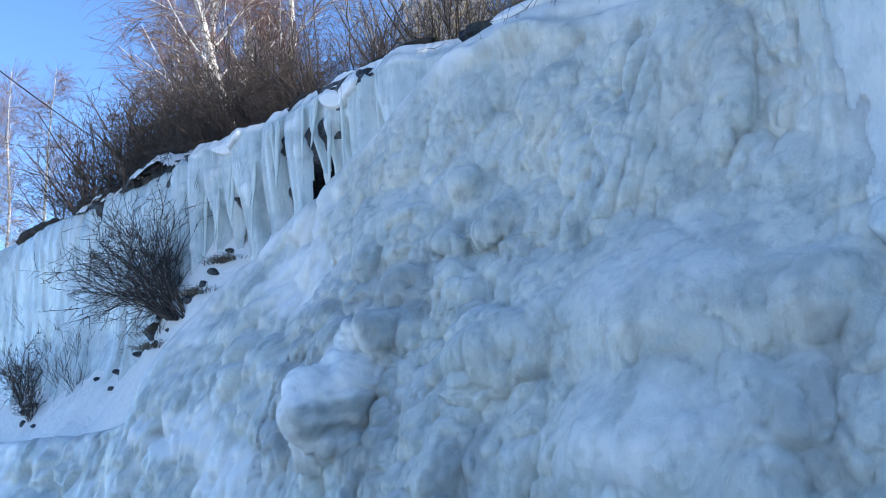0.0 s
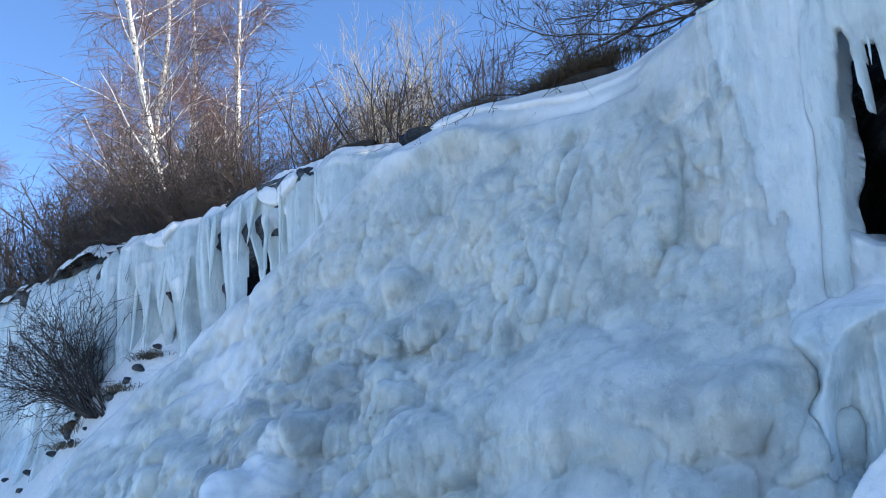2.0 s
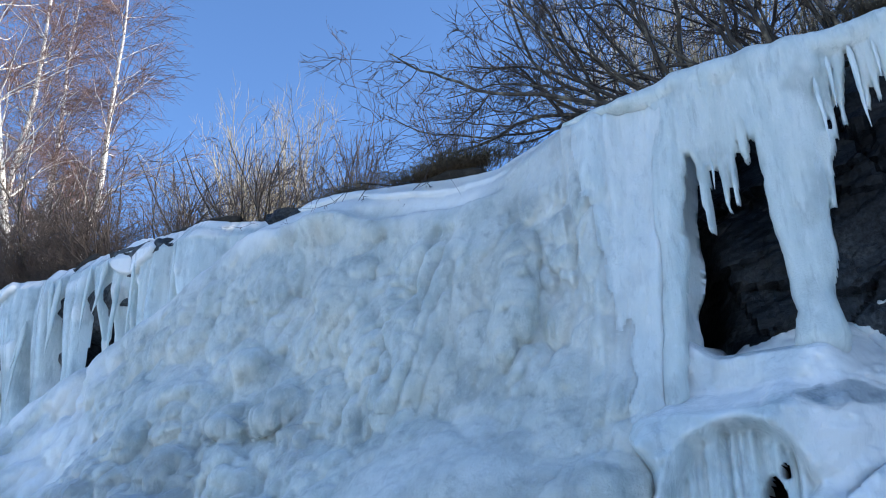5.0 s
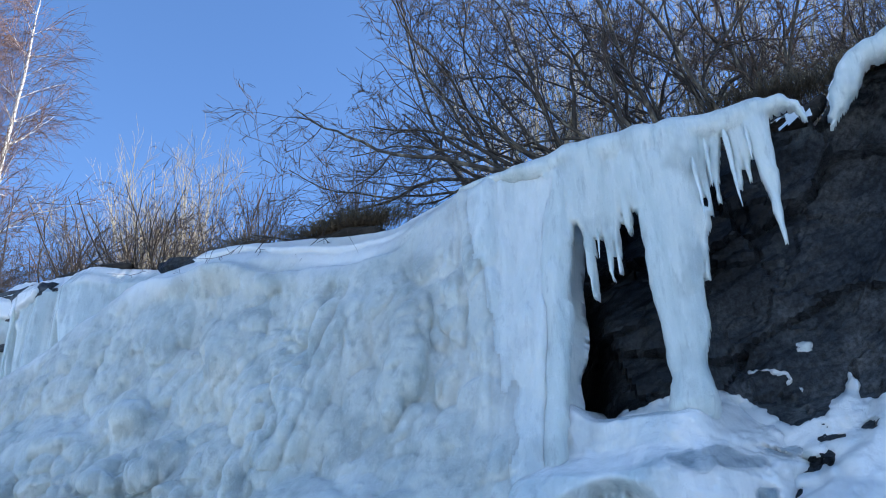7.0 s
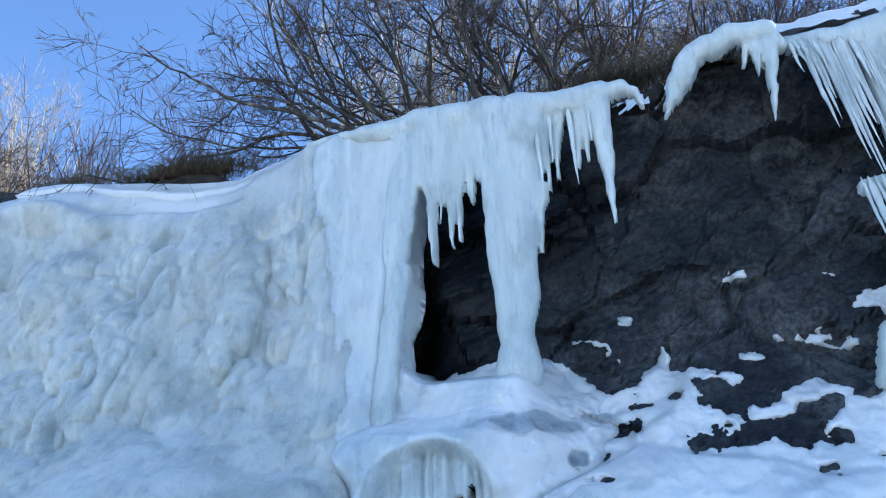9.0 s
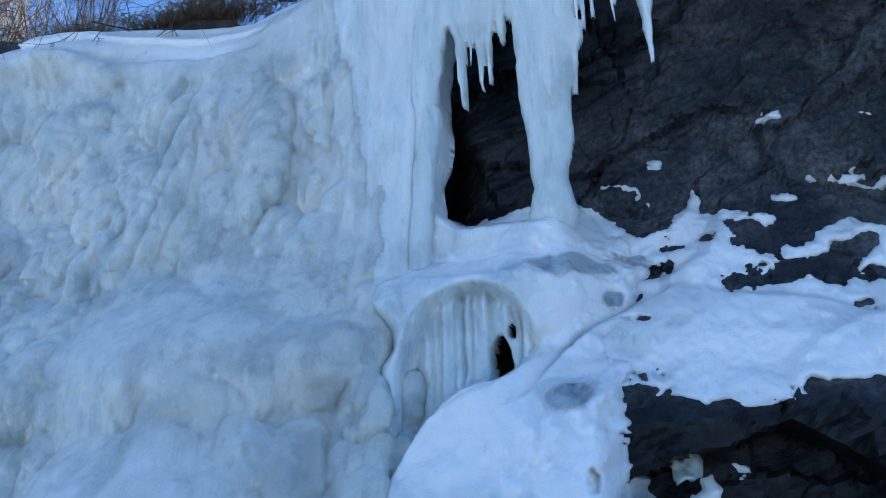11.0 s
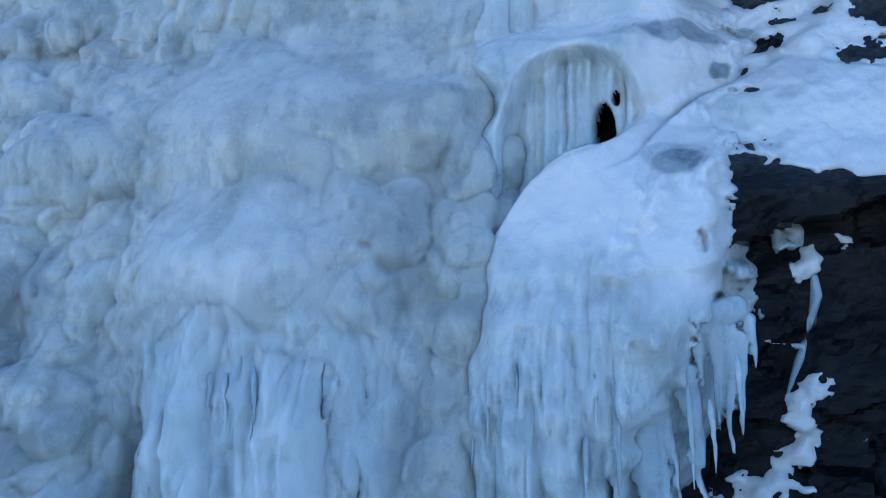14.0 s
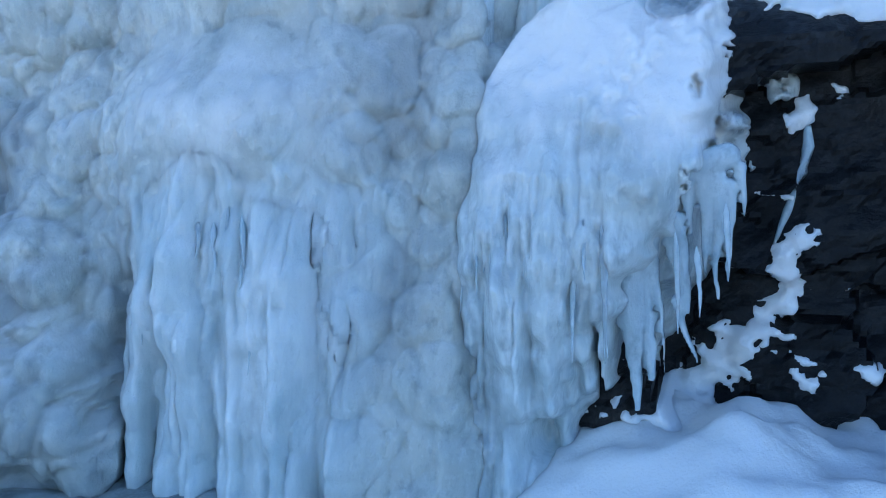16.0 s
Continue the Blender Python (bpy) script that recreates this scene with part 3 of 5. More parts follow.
def icefall(name, s0, s1, d):
    n = int(round((s1 - s0) / d)) + 1
    s = np.linspace(s0, s1, n)[None, :]
    v = np.linspace(0, 1, int(4.9 / d))[:, None]
    S = np.repeat(s, len(v), 0)
    top = np.minimum(lip(S), np.interp(S, [-17, -8.2, -7.85, -6.7, -5.6, -4.7], [1.5, 1.6, 2.3, 3.15, 3.7, 4.4]))
    Z = -0.5 + v * (top + 0.5)
    right = np.interp(Z, [1.0, 2.2, 2.75, 3.3, 3.7, 4.0, 4.5], [-1.0, -1.0, -0.97, -0.94, -0.90, -0.84, -0.82]) + 0.02 * vnoise(Z * 7, Z * 0 + 2.2, 66)
    S = np.minimum(S, right + 0.035 + 4 * np.maximum(0, 2.65 - Z))
    Y = icefall_y(S, Z) + 7.0 * np.maximum(0, S - right) + (0.03 + 0.09 * step(3.9, 3.5, Z)) * step(0.12, 0.0, right - S) ** 2
    Y = Y + 0.12 * step(0.22, 0.0, top - Z)
    # lumps stand out along the face's normal and sag a little
    lump = lumpiness(S, Z)
    ys = np.gradient(Y, axis=1) / (np.gradient(S, axis=1) + 1e-6)
    yz = np.gradient(Y, axis=0) / (np.gradient(Z, axis=0) + 1e-6)
    size = np.sqrt(1 + np.clip(ys, -2.5, 2.5) ** 2 + np.clip(yz, -2, 2) ** 2)
    wx, wy, wz = S + 0.04 * vnoise(S * 4, Z * 4, 8), Y, Z + 0.04 * vnoise(S * 4, Z * 4, 9)
    beaded = step(-2.5, -2.2, S) * step(2.2, 2.5, Z)
    h = 0.12 * lumps_3d(wx * 2.3, wy * 2.3, wz * 1.9, 101) * (1 - 0.5 * beaded) + 0.12 * lumps_3d(wx * 4.6, wy * 4.6, wz * (4.1 - 1.0 * beaded), 102)
    h = h + 0.048 * lumps_3d(wx * 9.5, wy * 9.5, wz * 8.2, 103) + 0.014 * lumps_3d(wx * 21, wy * 21, wz * 15, 104)
    h = lump * (1 - 0.45 * beaded * step(-1.75, -2.0, S)) * (h - 0.06) + 0.006 * fbm(S * 14, Z * 7, 33, 3)
    S = S + h * np.clip(ys, -2.5, 2.5) / size
    Z2 = Z + h * np.clip(yz, -2, 2) / size - 0.30 * np.maximum(h, 0)
    Y = Y - h / size
    if s0 > -6:
        Y = Y - swelling(S, Z, VEIL, 330) * step(1.45, 1.15, Z) - 0.8 * swelling(S, Z, STREAMS, 262) * step(1.9, 2.3, Z) - swelling(S, Z, DRIPS, 264, 0.02)
    hung = under_dome(S, Z) > 0.5
    S, Z, Y = with_cap(S, np.where(v > 0.985, Z, Z2), Y, None, 1.5, 0.10)
    up = np.gradient(Y, axis=0) / (np.gradient(Z, axis=0) + 1e-6)
    snow = 0.25 * step(0.7, 1.8, up + 0.7 * fbm(S * 3, Z * 3, 78)) + step(-0.2, 0.5, fbm(S * 1.3, Z * 2, 77)) * step(-4.4, -5.4, S) * 0.7
    ridge = np.interp(Z, EDGE_Z, EDGE_S)
    snow = np.maximum(snow, 0.85 * step(0.95, 0.40, S - ridge + 0.25 * fbm(S * 2, Z * 2, 79)) * (Z > 1.6))
    snow = np.maximum(snow, 0.8 * step(0.50, 0.18, lip(S) - Z + 0.12 * fbm(S * 2, Z * 2, 80)) * step(-1.8, -2.2, S))
    snow = np.maximum(snow, 0.35 * step(0.10, -0.04, curtain_y(S, Z) - Y) * (Z > 2.0))
    snow = np.maximum(snow, 0.95 * bump(S, Z, -4.20, 1.70, 0.34, 0.46) * step(-0.4, 0.5, fbm(S * 5, Z * 5, 76)))
    snow = np.maximum(snow, 0.75 * np.exp(-1.6 * (((S + 1.98) / 0.55) ** 2 + ((Z - 1.42) / 0.30) ** 2)) * step(-0.9, 0.2, fbm(S * 3, Z * 4, 75)))
    snow = np.maximum(snow, 0.45 * np.exp(-1.6 * (((S + 2.0) / 0.6) ** 2 + ((Z - 2.12) / 0.24) ** 2)) * step(-0.9, 0.2, fbm(S * 3, Z * 4, 74)))
    snow = np.clip(snow, 0, 1)
    snow = np.maximum(snow, step(-0.12, 0.05, Z - np.repeat(lip(S[:1]), len(S), 0)))
    hung = np.vstack([hung, np.zeros((len(S) - len(hung), S.shape[1]), bool)])
    if s0 < -6:
        return [sheet(name, S, Y, Z, ICE, snow=snow)]
    snow = np.maximum(snow, 0.3 * hung * step(-0.2, 0.5, fbm(S * 5, Z * 3, 337)))
    every = np.ones(S.shape, bool)
    haze = step(1.45, 0.95, Z + 0.12 * fbm(S * 4, Z * 2, 336)) * step(-2.62, -2.30, S + 0.06 * vnoise(Z * 3, S, 335)) * step(-1.22, -1.52, S + 0.08 * vnoise(Z * 3, S, 334))
    # clear grey ice low on the face; groove beside the mound gets painted shade
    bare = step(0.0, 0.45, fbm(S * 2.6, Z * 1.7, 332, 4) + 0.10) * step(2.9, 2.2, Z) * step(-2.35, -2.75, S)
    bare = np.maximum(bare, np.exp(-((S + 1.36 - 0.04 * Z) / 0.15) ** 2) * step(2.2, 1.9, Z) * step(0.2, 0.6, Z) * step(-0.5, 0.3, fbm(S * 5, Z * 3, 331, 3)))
    # the cleft beside the drapery has its shade painted in too
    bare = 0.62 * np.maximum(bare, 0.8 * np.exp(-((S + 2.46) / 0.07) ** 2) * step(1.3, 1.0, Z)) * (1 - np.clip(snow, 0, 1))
    smooth = np.interp(Z, [2.0, 2.3, 3.0, 3.6, 4.1, 4.5], [-1.08, -1.22, -1.28, -1.34, -1.46, -1.6])
    smooth = (S - smooth + 0.10 * fbm(S * 4, Z * 1.5, 338) > 0) & (Z > 2.12 + 0.08 * vnoise(S * 9, Z, 339)) & (Z < 4.2)
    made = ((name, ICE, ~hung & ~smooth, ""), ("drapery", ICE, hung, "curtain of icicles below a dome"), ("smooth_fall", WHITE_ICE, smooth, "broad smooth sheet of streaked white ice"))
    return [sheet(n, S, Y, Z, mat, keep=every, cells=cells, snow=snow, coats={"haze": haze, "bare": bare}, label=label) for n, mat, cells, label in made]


fall = thing("frozen_waterfall", pose(0, 0, 0), "lumpy blue-white frozen waterfall spread down a cliff", "icefall")
for name, s0, s1, d, label in (("lumpy_face", -5.0, -0.70, 0.0105, ""), ("flank", -8.6, -4.98, 0.024, "sloping snow-dusted flank of the ice"), ("apron", -17.0, -8.6, 0.06, "low flat apron of grey-blue ice")):
    for a in icefall(name, s0, s1, d):
        a.parent = fall
        tagged(a, label)


# ---- icicles ----
def icicle(tubes, top, tip, r, rng, belly=0.0, sides=9, rings=15, foot=0.0, power=0.62):
    """A hanging icicle from top to tip with uneven swellings; foot: radius at which it ends on a surface."""
    k = np.linspace(0, 1, rings)
    a, b = np.asarray(top, float), np.asarray(tip, float)
    pts = a + (b - a) * k[:, None]
    wob = np.cumsum(rng.normal(0, 0.08, (rings, 2)), 0) * r * np.sin(k * math.pi)[:, None]
    pts[:, 0] += wob[:, 0]
    pts[:, 1] += wob[:, 1] * 0.5
    rad = r * ((1 - k) ** power + belly * np.sin(k * math.pi)) * (1 + 0.10 * rng.normal(0, 1, rings) * np.sin(k * math.pi)) + foot * k ** 3
    rad = np.maximum(rad * np.clip(0.15 + 5 * k, 0, 1), 0.002)
    tubes.add(pts, rad, sides)


def face_sheet(name, s0, s1, z0, z1, d, fn, mat, snow=None, parent=None, label="", cap=None, keep=None):
    S, Z = grid(s0, s1, z0, z1, d)
    Y = fn(S, Z)
    sn = np.zeros(S.shape) if snow is None else snow(S, Z)
    kp = None if keep is None else keep(S, Z)
    return sheet(name, S, Y, Z, mat, snow=sn, parent=parent, label=label, keep=kp)


# ---- hanging ice as one fused skin: the front of many tapering rods ----
def fused_ice(name, rods, depth, d, mat, parent, seed, rough=0.010, flat=0.9, label="", blend=0.03):
    """rods: ((along, up, radius), (along, up, radius)); the skin is what is seen of them from the front."""
    ends = np.array([[*a, *c] for a, c in rods])
    pad = 0.12 + max(ends[:, 2].max(), ends[:, 5].max())
    S, Z = grid(min(ends[:, 0].min(), ends[:, 3].min()) - pad, max(ends[:, 0].max(), ends[:, 3].max()) + pad, min(ends[:, 1].min(), ends[:, 4].min()) - 0.05, max(ends[:, 1].max(), ends[:, 4].max()) + pad, d)
    ws = S + rough * (vnoise(S * 11, Z * 5, seed) + 0.5 * vnoise(S * 31, Z * 15, seed + 1))
    depth = depth(S, Z) if callable(depth) else depth
    Y, gap = np.full(S.shape, 9.0), np.full(S.shape, 9.0)
    for s0, z0, r0, s1, z1, r1 in ends:
        k = np.clip(((ws - s0) * (s1 - s0) + (Z - z0) * (z1 - z0)) / ((s1 - s0) ** 2 + (z1 - z0) ** 2), 0, 1)
        dist = np.hypot(ws - s0 - k * (s1 - s0), Z - z0 - k * (z1 - z0))
        r = r0 + (r1 - r0) * k ** 0.85
        y = depth - flat * np.sqrt(np.maximum(r * r - dist * dist, 0)) + 9 * np.maximum(0, dist - r)
        kk = np.clip(0.5 + (Y - y) / blend, 0, 1)
        Y = np.where(gap > 8, y, Y * (1 - kk) + y * kk - 0.5 * blend * kk * (1 - kk))
        gap = np.minimum(gap, dist - r)
    Y = np.minimum(Y, depth + 0.05) - 0.010 * fbm(S * 9, Z * 2.5, seed + 2, 3) - 0.003 * np.abs(vnoise(S * 30, Z * 2, seed + 4)) - 0.012 * lumps(S * 9, Z * 5, seed + 5)
    gz, gs = np.gradient(gap, d)
    size = np.hypot(gs, gz) + 1e-6
    out = np.where(gap > 0, gap, 0) / size
    S, Z = S - np.clip(out * gs / size, -2 * d, 2 * d), Z - np.clip(out * gz / size, -2 * d, 2 * d)
    return sheet(name, S, Y, Z, mat, keep=gap < 0.0, snow=np.zeros(S.shape), parent=parent, label=label)


curtain = thing("ice_curtain", pose(0, 0, 0), "ragged white ice curtain with a column and long icicles", "icicles")
RODS = [
    ((-0.78, 4.05, 0.079), (-0.78, 3.24, 0.009)), ((-0.83, 4.06, 0.07), (-0.83, 3.70, 0.037)), ((-0.67, 4.06, 0.063), (-0.68, 3.34, 0.009)),
    ((-0.62, 4.05, 0.057), (-0.64, 3.37, 0.009)), ((-0.56, 4.04, 0.063), (-0.58, 3.59, 0.012)), ((-0.15, 4.07, 0.044), (-0.16, 3.59, 0.009)),
    ((-0.08, 4.06, 0.037), (-0.11, 3.65, 0.009)), ((0.02, 4.08, 0.044), (0.0, 3.70, 0.009)), ((0.06, 4.09, 0.044), (0.05, 3.73, 0.009)),
    ((0.13, 4.09, 0.078), (0.15, 3.74, 0.048)), ((0.15, 3.74, 0.048), (0.16, 3.36, 0.009)),
]
RIM = [
    ((0.16, 4.11, 0.056), (0.28, 4.13, 0.044)), ((0.28, 4.13, 0.042), (0.345, 4.09, 0.022)), ((0.345, 4.09, 0.022), (0.37, 4.0, 0.006)), ((-0.86, 4.12, 0.085), (-0.49, 4.09, 0.095)), ((-0.49, 4.09, 0.095), (-0.03, 4.09, 0.078)), ((-0.03, 4.09, 0.078), (0.16, 4.11, 0.069)),
    ((-0.72, 4.02, 0.08), (-0.73, 3.6, 0.03)), ((-0.50, 4.0, 0.09), (-0.50, 3.72, 0.05)),
]
COLUMN = [((-0.44, 4.09, 0.113), (-0.41, 2.82, 0.067)), ((-0.29, 4.07, 0.119), (-0.36, 2.82, 0.061)), ((-0.21, 4.05, 0.069), (-0.32, 2.81, 0.028)), ((-0.37, 2.84, 0.075), (-0.38, 2.64, 0.12)), ((-0.36, 3.9, 0.12), (-0.37, 3.3, 0.08)), ((-0.20, 3.6, 0.035), (-0.22, 3.25, 0.008))]
SHEET = [((-1.50, 4.08, 0.03), (-1.15, 4.08, 0.06)), ((-1.15, 4.08, 0.06), (-0.86, 4.11, 0.085)), ((-0.91, 4.0, 0.060), (-0.99, 2.30, 0.045)), ((-0.86, 3.75, 0.03), (-0.93, 3.05, 0.012)), ((-0.90, 3.2, 0.025), (-0.94, 2.75, 0.02)), ((-0.97, 4.04, 0.05), (-1.03, 2.3, 0.035))]


def hanging_y(s, z):
    """Depth of the hanging ice: it leaves the rock at the opening and follows the fall elsewhere."""
    k = step(-0.70, -0.98, s)
    return (1 - k) * 4.07 + k * (np.interp(z, [1.8, 2.2, 2.3, 2.7, 3.3, 3.8, 4.1, 4.25], [3.50, 3.62, 3.67, 3.80, 3.91, 3.99, 4.07, 4.12]) + (0.05 * step(-0.85, -0.98, s) + 0.15 * step(-1.0, -1.2, s)) * step(4.10, 3.9, z))


fused_ice("icicle_fringe", RODS + RIM + COLUMN + SHEET, hanging_y, 0.010, WHITE_ICE, curtain, 260, 0.012, 0.9, blend=0.045)
rng = np.random.RandomState(5)
for s, y, z1, z0, r, lean in ((-0.02, 4.03, 4.05, 3.56, 0.018, 0.02), (-0.12, 4.02, 4.0, 3.70, 0.014, 0.0), (0.09, 4.03, 4.05, 3.80, 0.014, 0.0), (-0.19, 4.0, 3.9, 3.52, 0.014, 0.01), (-0.72, 3.98, 3.6, 3.42, 0.010, 0.0)):
    tb = Tubes()
    icicle(tb, (s, y, z1), (s + lean, y - 0.02, z0), r, rng, sides=7, rings=14)
    tb.make("icicle", WHITE_ICE, curtain)

# ---- ledge: dome of ice with an arched hollow, snow mound below, and the sheet behind the lower icicles ----
DOME_Z = [-0.6, 0.9, 1.3, 1.7, 2.0, 2.2, 2.32, 2.44, 2.56, 2.8]
DOME_Y = [3.10, 3.26, 3.36, 3.46, 3.50, 3.54, 3.62, 3.86, 4.24, 4.9]

BENCH_Z = [-0.6, 0.9, 1.3, 1.7, 2.0, 2.2, 2.28, 2.34, 2.41, 2.44, 2.57, 2.61, 2.64, 2.75]
BENCH_Y = [3.10, 3.26, 3.36, 3.46, 3.50, 3.54, 3.60, 3.72, 3.86, 3.89, 3.93, 4.02, 4.30, 4.9]


def mound_top(s):
    return np.interp(s, [-1.3, -1.12, -1.02, -0.88, -0.74, -0.62, -0.45, -0.26, 0.1, 0.4], [1.15, 1.30, 1.47, 1.69, 1.77, 1.81, 1.93, 2.02, 2.02, 1.9])


def gap_in_hollow(s, z):
    return step(-0.005, 0.03, z - mound_top(s)) * np.maximum(bump(s + 0.06 * (z - 1.9), z, -0.62, 1.91, 0.05, 0.13), bump(s, z, -0.575, 2.04, 0.018, 0.03))


def ledge_y(s, z):
    zz = z + 0.5 * np.maximum(0, -0.75 - s) ** 1.5 * step(1.4, 2.0, z) + 0.12 * step(-0.4, 0.2, s) * step(1.9, 2.2, z) - 0.20 * np.exp(-((s + 0.39) / 0.14) ** 2) * step(2.3, 2.75, z)
    y = np.interp(zz, DOME_Z, DOME_Y)
    k = step(-0.22, -0.48, s)
    y = y * (1 - k) + k * np.interp(z + 0.02 * vnoise(s * 5, s * 0 + 0.4, 86) - 0.10 * np.exp(-((s + 0.98) / 0.10) ** 2) * step(2.4, 2.6, z), BENCH_Z, BENCH_Y)
    q = ((s + 0.72) / 0.30) ** 2 + (np.maximum(0, z - 1.86) / 0.37) ** 2 + 0.12 * vnoise(s * 6, z * 5, 91)
    hollow = step(1.15, 0.75, q)
    y = y + 0.19 * hollow - 0.09 * hollow * np.abs(vnoise(s * 12, z * 0.7, 92)) - 0.045 * np.abs(vnoise(s * 29, z * 0.9, 98)) * hollow
    y = y - 0.05 * lumps(s * 5, z * 4, 140, 0.8) * (1 - hollow)
    top = mound_top(s) + 0.025 * vnoise(s * 9, s * 0 + 0.7, 99)
    m = 3.0 + 0.52 * np.maximum(0, z - 1.15) + 0.25 * (s + 0.45) ** 2 + 2.5 * np.maximum(0, -0.98 - s) ** 1.5 + (5.0 - 4.6 * step(-0.58, -0.38, s)) * np.maximum(0, z - top) + 4.0 * step(-0.58, -0.38, s) * np.maximum(0, z - top - 0.12)
    m = m - 0.10 * np.maximum(0, 1.15 - z) + 0.04 * vnoise(s * 3, z * 3, 100)
    soft = 0.06 + 0.34 * step(-0.52, -0.30, s)
    m = m + 0.12 * step(-0.46, -0.30, s) * step(-0.16, 0.0, z - top)
    k = np.clip(0.5 + (y - m) / soft, 0, 1)
    y = y * (1 - k) + m * k - 0.5 * soft * k * (1 - k)
    deep = gap_in_hollow(s, z)
    y = y + 0.16 * step(0.05, 0.8, deep)
    back = np.interp(z, [1.6, 2.0, 2.3, 2.7], [-0.62, -0.60, -0.44, -0.34])
    k = step(-0.10, 0.55, s - back) * step(1.55, 2.0, z)
    y = y * (1 - k) + k * (rock_y(s, z) + 0.03)
    low = step(1.36, 0.84, z + 0.22 * vnoise(s * 5, s * 0 + 8.2, 87) + 0.10 * vnoise(s * 17, z * 3, 117))
    fan = s - 0.12 * (1.1 - z) * (s + 0.7)
    y = y + low * (0.06 - 1.0 * fluted(fan, z, 190, 1.1) + 0.10 * step(0.1, 0.5, vnoise(fan * 5, z * 0.8, 192)) * step(1.0, 0.7, z))
    right = np.interp(z, [-0.5, 0.3, 0.6, 1.0, 1.2, 1.7, 2.2, 2.6], [-0.72, -0.58, -0.50, -0.24, -0.10, -0.06, 0.06, 0.3])
    right = right + 0.09 * vnoise(z * 5, s * 4 + 3.3, 88) + 0.05 * vnoise(z * 13, s * 11 + 1.3, 89)
    y = y + 1.8 * np.maximum(0, s - right) + 0.25 * step(0.25, 0.0, right - s) ** 2
    pits = step(0.30, 0.75, fbm(s * 11 + 3, z * 9, 85, 4, 0.65) + 0.9 * step(0.20, -0.05, right - s) - 0.3) * step(0.30, 0.05, right - s) * step(2.0, 1.75, z) * step(0.95, 1.1, z)
    y = y + 0.16 * pits
    strand = fan + 0.03 * vnoise(z * 1.6, s * 1.5, 191)
    y = y + 0.6 * step(0.17, 0.05, np.abs(vnoise(strand * 6, z * 0.3, 93)) + 0.30 * step(0.45, 0.95, z)) * step(-0.95, -0.8, s)
    y = y + (0.5 + 0.4 * step(1.0, 1.3, z) + 1.2 * step(1.8, 2.1, z)) * 2.4 * np.maximum(0, -1.18 + 0.10 * step(1.7, 2.0, z) - 0.10 * step(1.3, 0.9, z) - s + 0.10 * vnoise(z * 3.1, s * 0 + 7.7, 81) + 0.04 * vnoise(z * 9, s * 4 + 1.7, 80)) ** 1.5
    # its edge passes into the icefall
    k = step(-1.06, -1.34, s + 0.05 * vnoise(z * 3.1, s * 0 + 7.7, 81)) * step(2.0, 1.75, z)
    y = y * (1 - k) + k * np.minimum(y, icefall_y(s, z) + 0.10)
    crust = step(-0.75, -0.2, s + 0.2 * vnoise(s * 5, z * 5, 82)) * step(0.9, 1.2, z)
    return y - 0.025 * fbm(s * 4, z * 4, 95, 3) - 0.012 * fbm(s * 14, z * 12, 96, 3) - 0.045 * crust * np.maximum(0, fbm(s * 9, z * 8, 83, 4, 0.6))


def bare_ice(s, z):
    """Wind-polished ovals of grey ice in the snow."""
    out = np.zeros(s.shape)
    for s0, z0, rs, rz in ((-0.32, 2.47, 0.19, 0.085), (-0.02, 2.42, 0.09, 0.035), (-0.34, 1.77, 0.11, 0.05)):
        out = np.maximum(out, step(1.35, 0.75, ((s - s0) / rs) ** 2 + ((z - z0) / rz) ** 2 + 0.5 * vnoise(s * 12, z * 12, 118)))
    return out


def ledge_snow(s, z):
    n = fbm(s * 3, z * 3, 97)
    n = n + 0.6 * step(-0.6, 0.0, s) * fbm(s * 8, z * 8, 84, 3)
    mound = step(0.98, 1.42, z + 0.22 * n + 0.08 * fbm(s * 14, z * 5, 193, 3)) * step(0.05, -0.01, z - mound_top(s)) * step(0.0, -0.22, s + 0.16 * n)
    both = np.clip(np.maximum(mound, step(2.27, 2.36, z + 0.06 * n + 0.1 * step(-0.6, 0, s)) * (1 - 0.5 * step(-0.30, -0.5, s) * step(2.42, 2.45, z) * step(2.62, 2.58, z))), 0, 1)
    both = np.maximum(both, step(-0.62, -0.40, s + 0.05 * n) * step(1.5, 1.7, z) * step(0.15, 0.0, s))
    return both * (1 - 0.85 * bare_ice(s, z) * step(2.1, 1.9, z))


ledge = thing("snowy_ice_ledge", pose(0, 0, 0), "snow mound over an arched dome of pale ice", "ice ledge")
S, Z = grid(-1.45, 0.42, -0.5, 2.92, 0.0095)
Y, cover = ledge_y(S, Z), ledge_snow(S, Z)
Y = Y - swelling(S, Z, SKIRT, 340) * step(1.42, 1.1, Z) * step(-1.40, -1.2, S) - 0.9 * swelling(S, Z, TEETH, 350, 0.012) * step(0.0, 0.05, Z - mound_top(S)) * (Z > 1.2)
opened = gap_in_hollow(S, Z) > 0.45
is_dome = (Z > 1.2) & (Z > mound_top(S) - 0.01)
for name, mat, cells, label in (("dome", HAZY_ICE, is_dome, "arched dome of pale ice with a dark gap"), ("snow_mound", HAZY_ICE, ~is_dome, "mound of crusted snow passing into a fluted blue ice drapery")):
    sheet(name, S, Y, Z, mat, keep=np.ones(S.shape, bool), cells=cells & ~opened, snow=cover, parent=ledge, label=label)

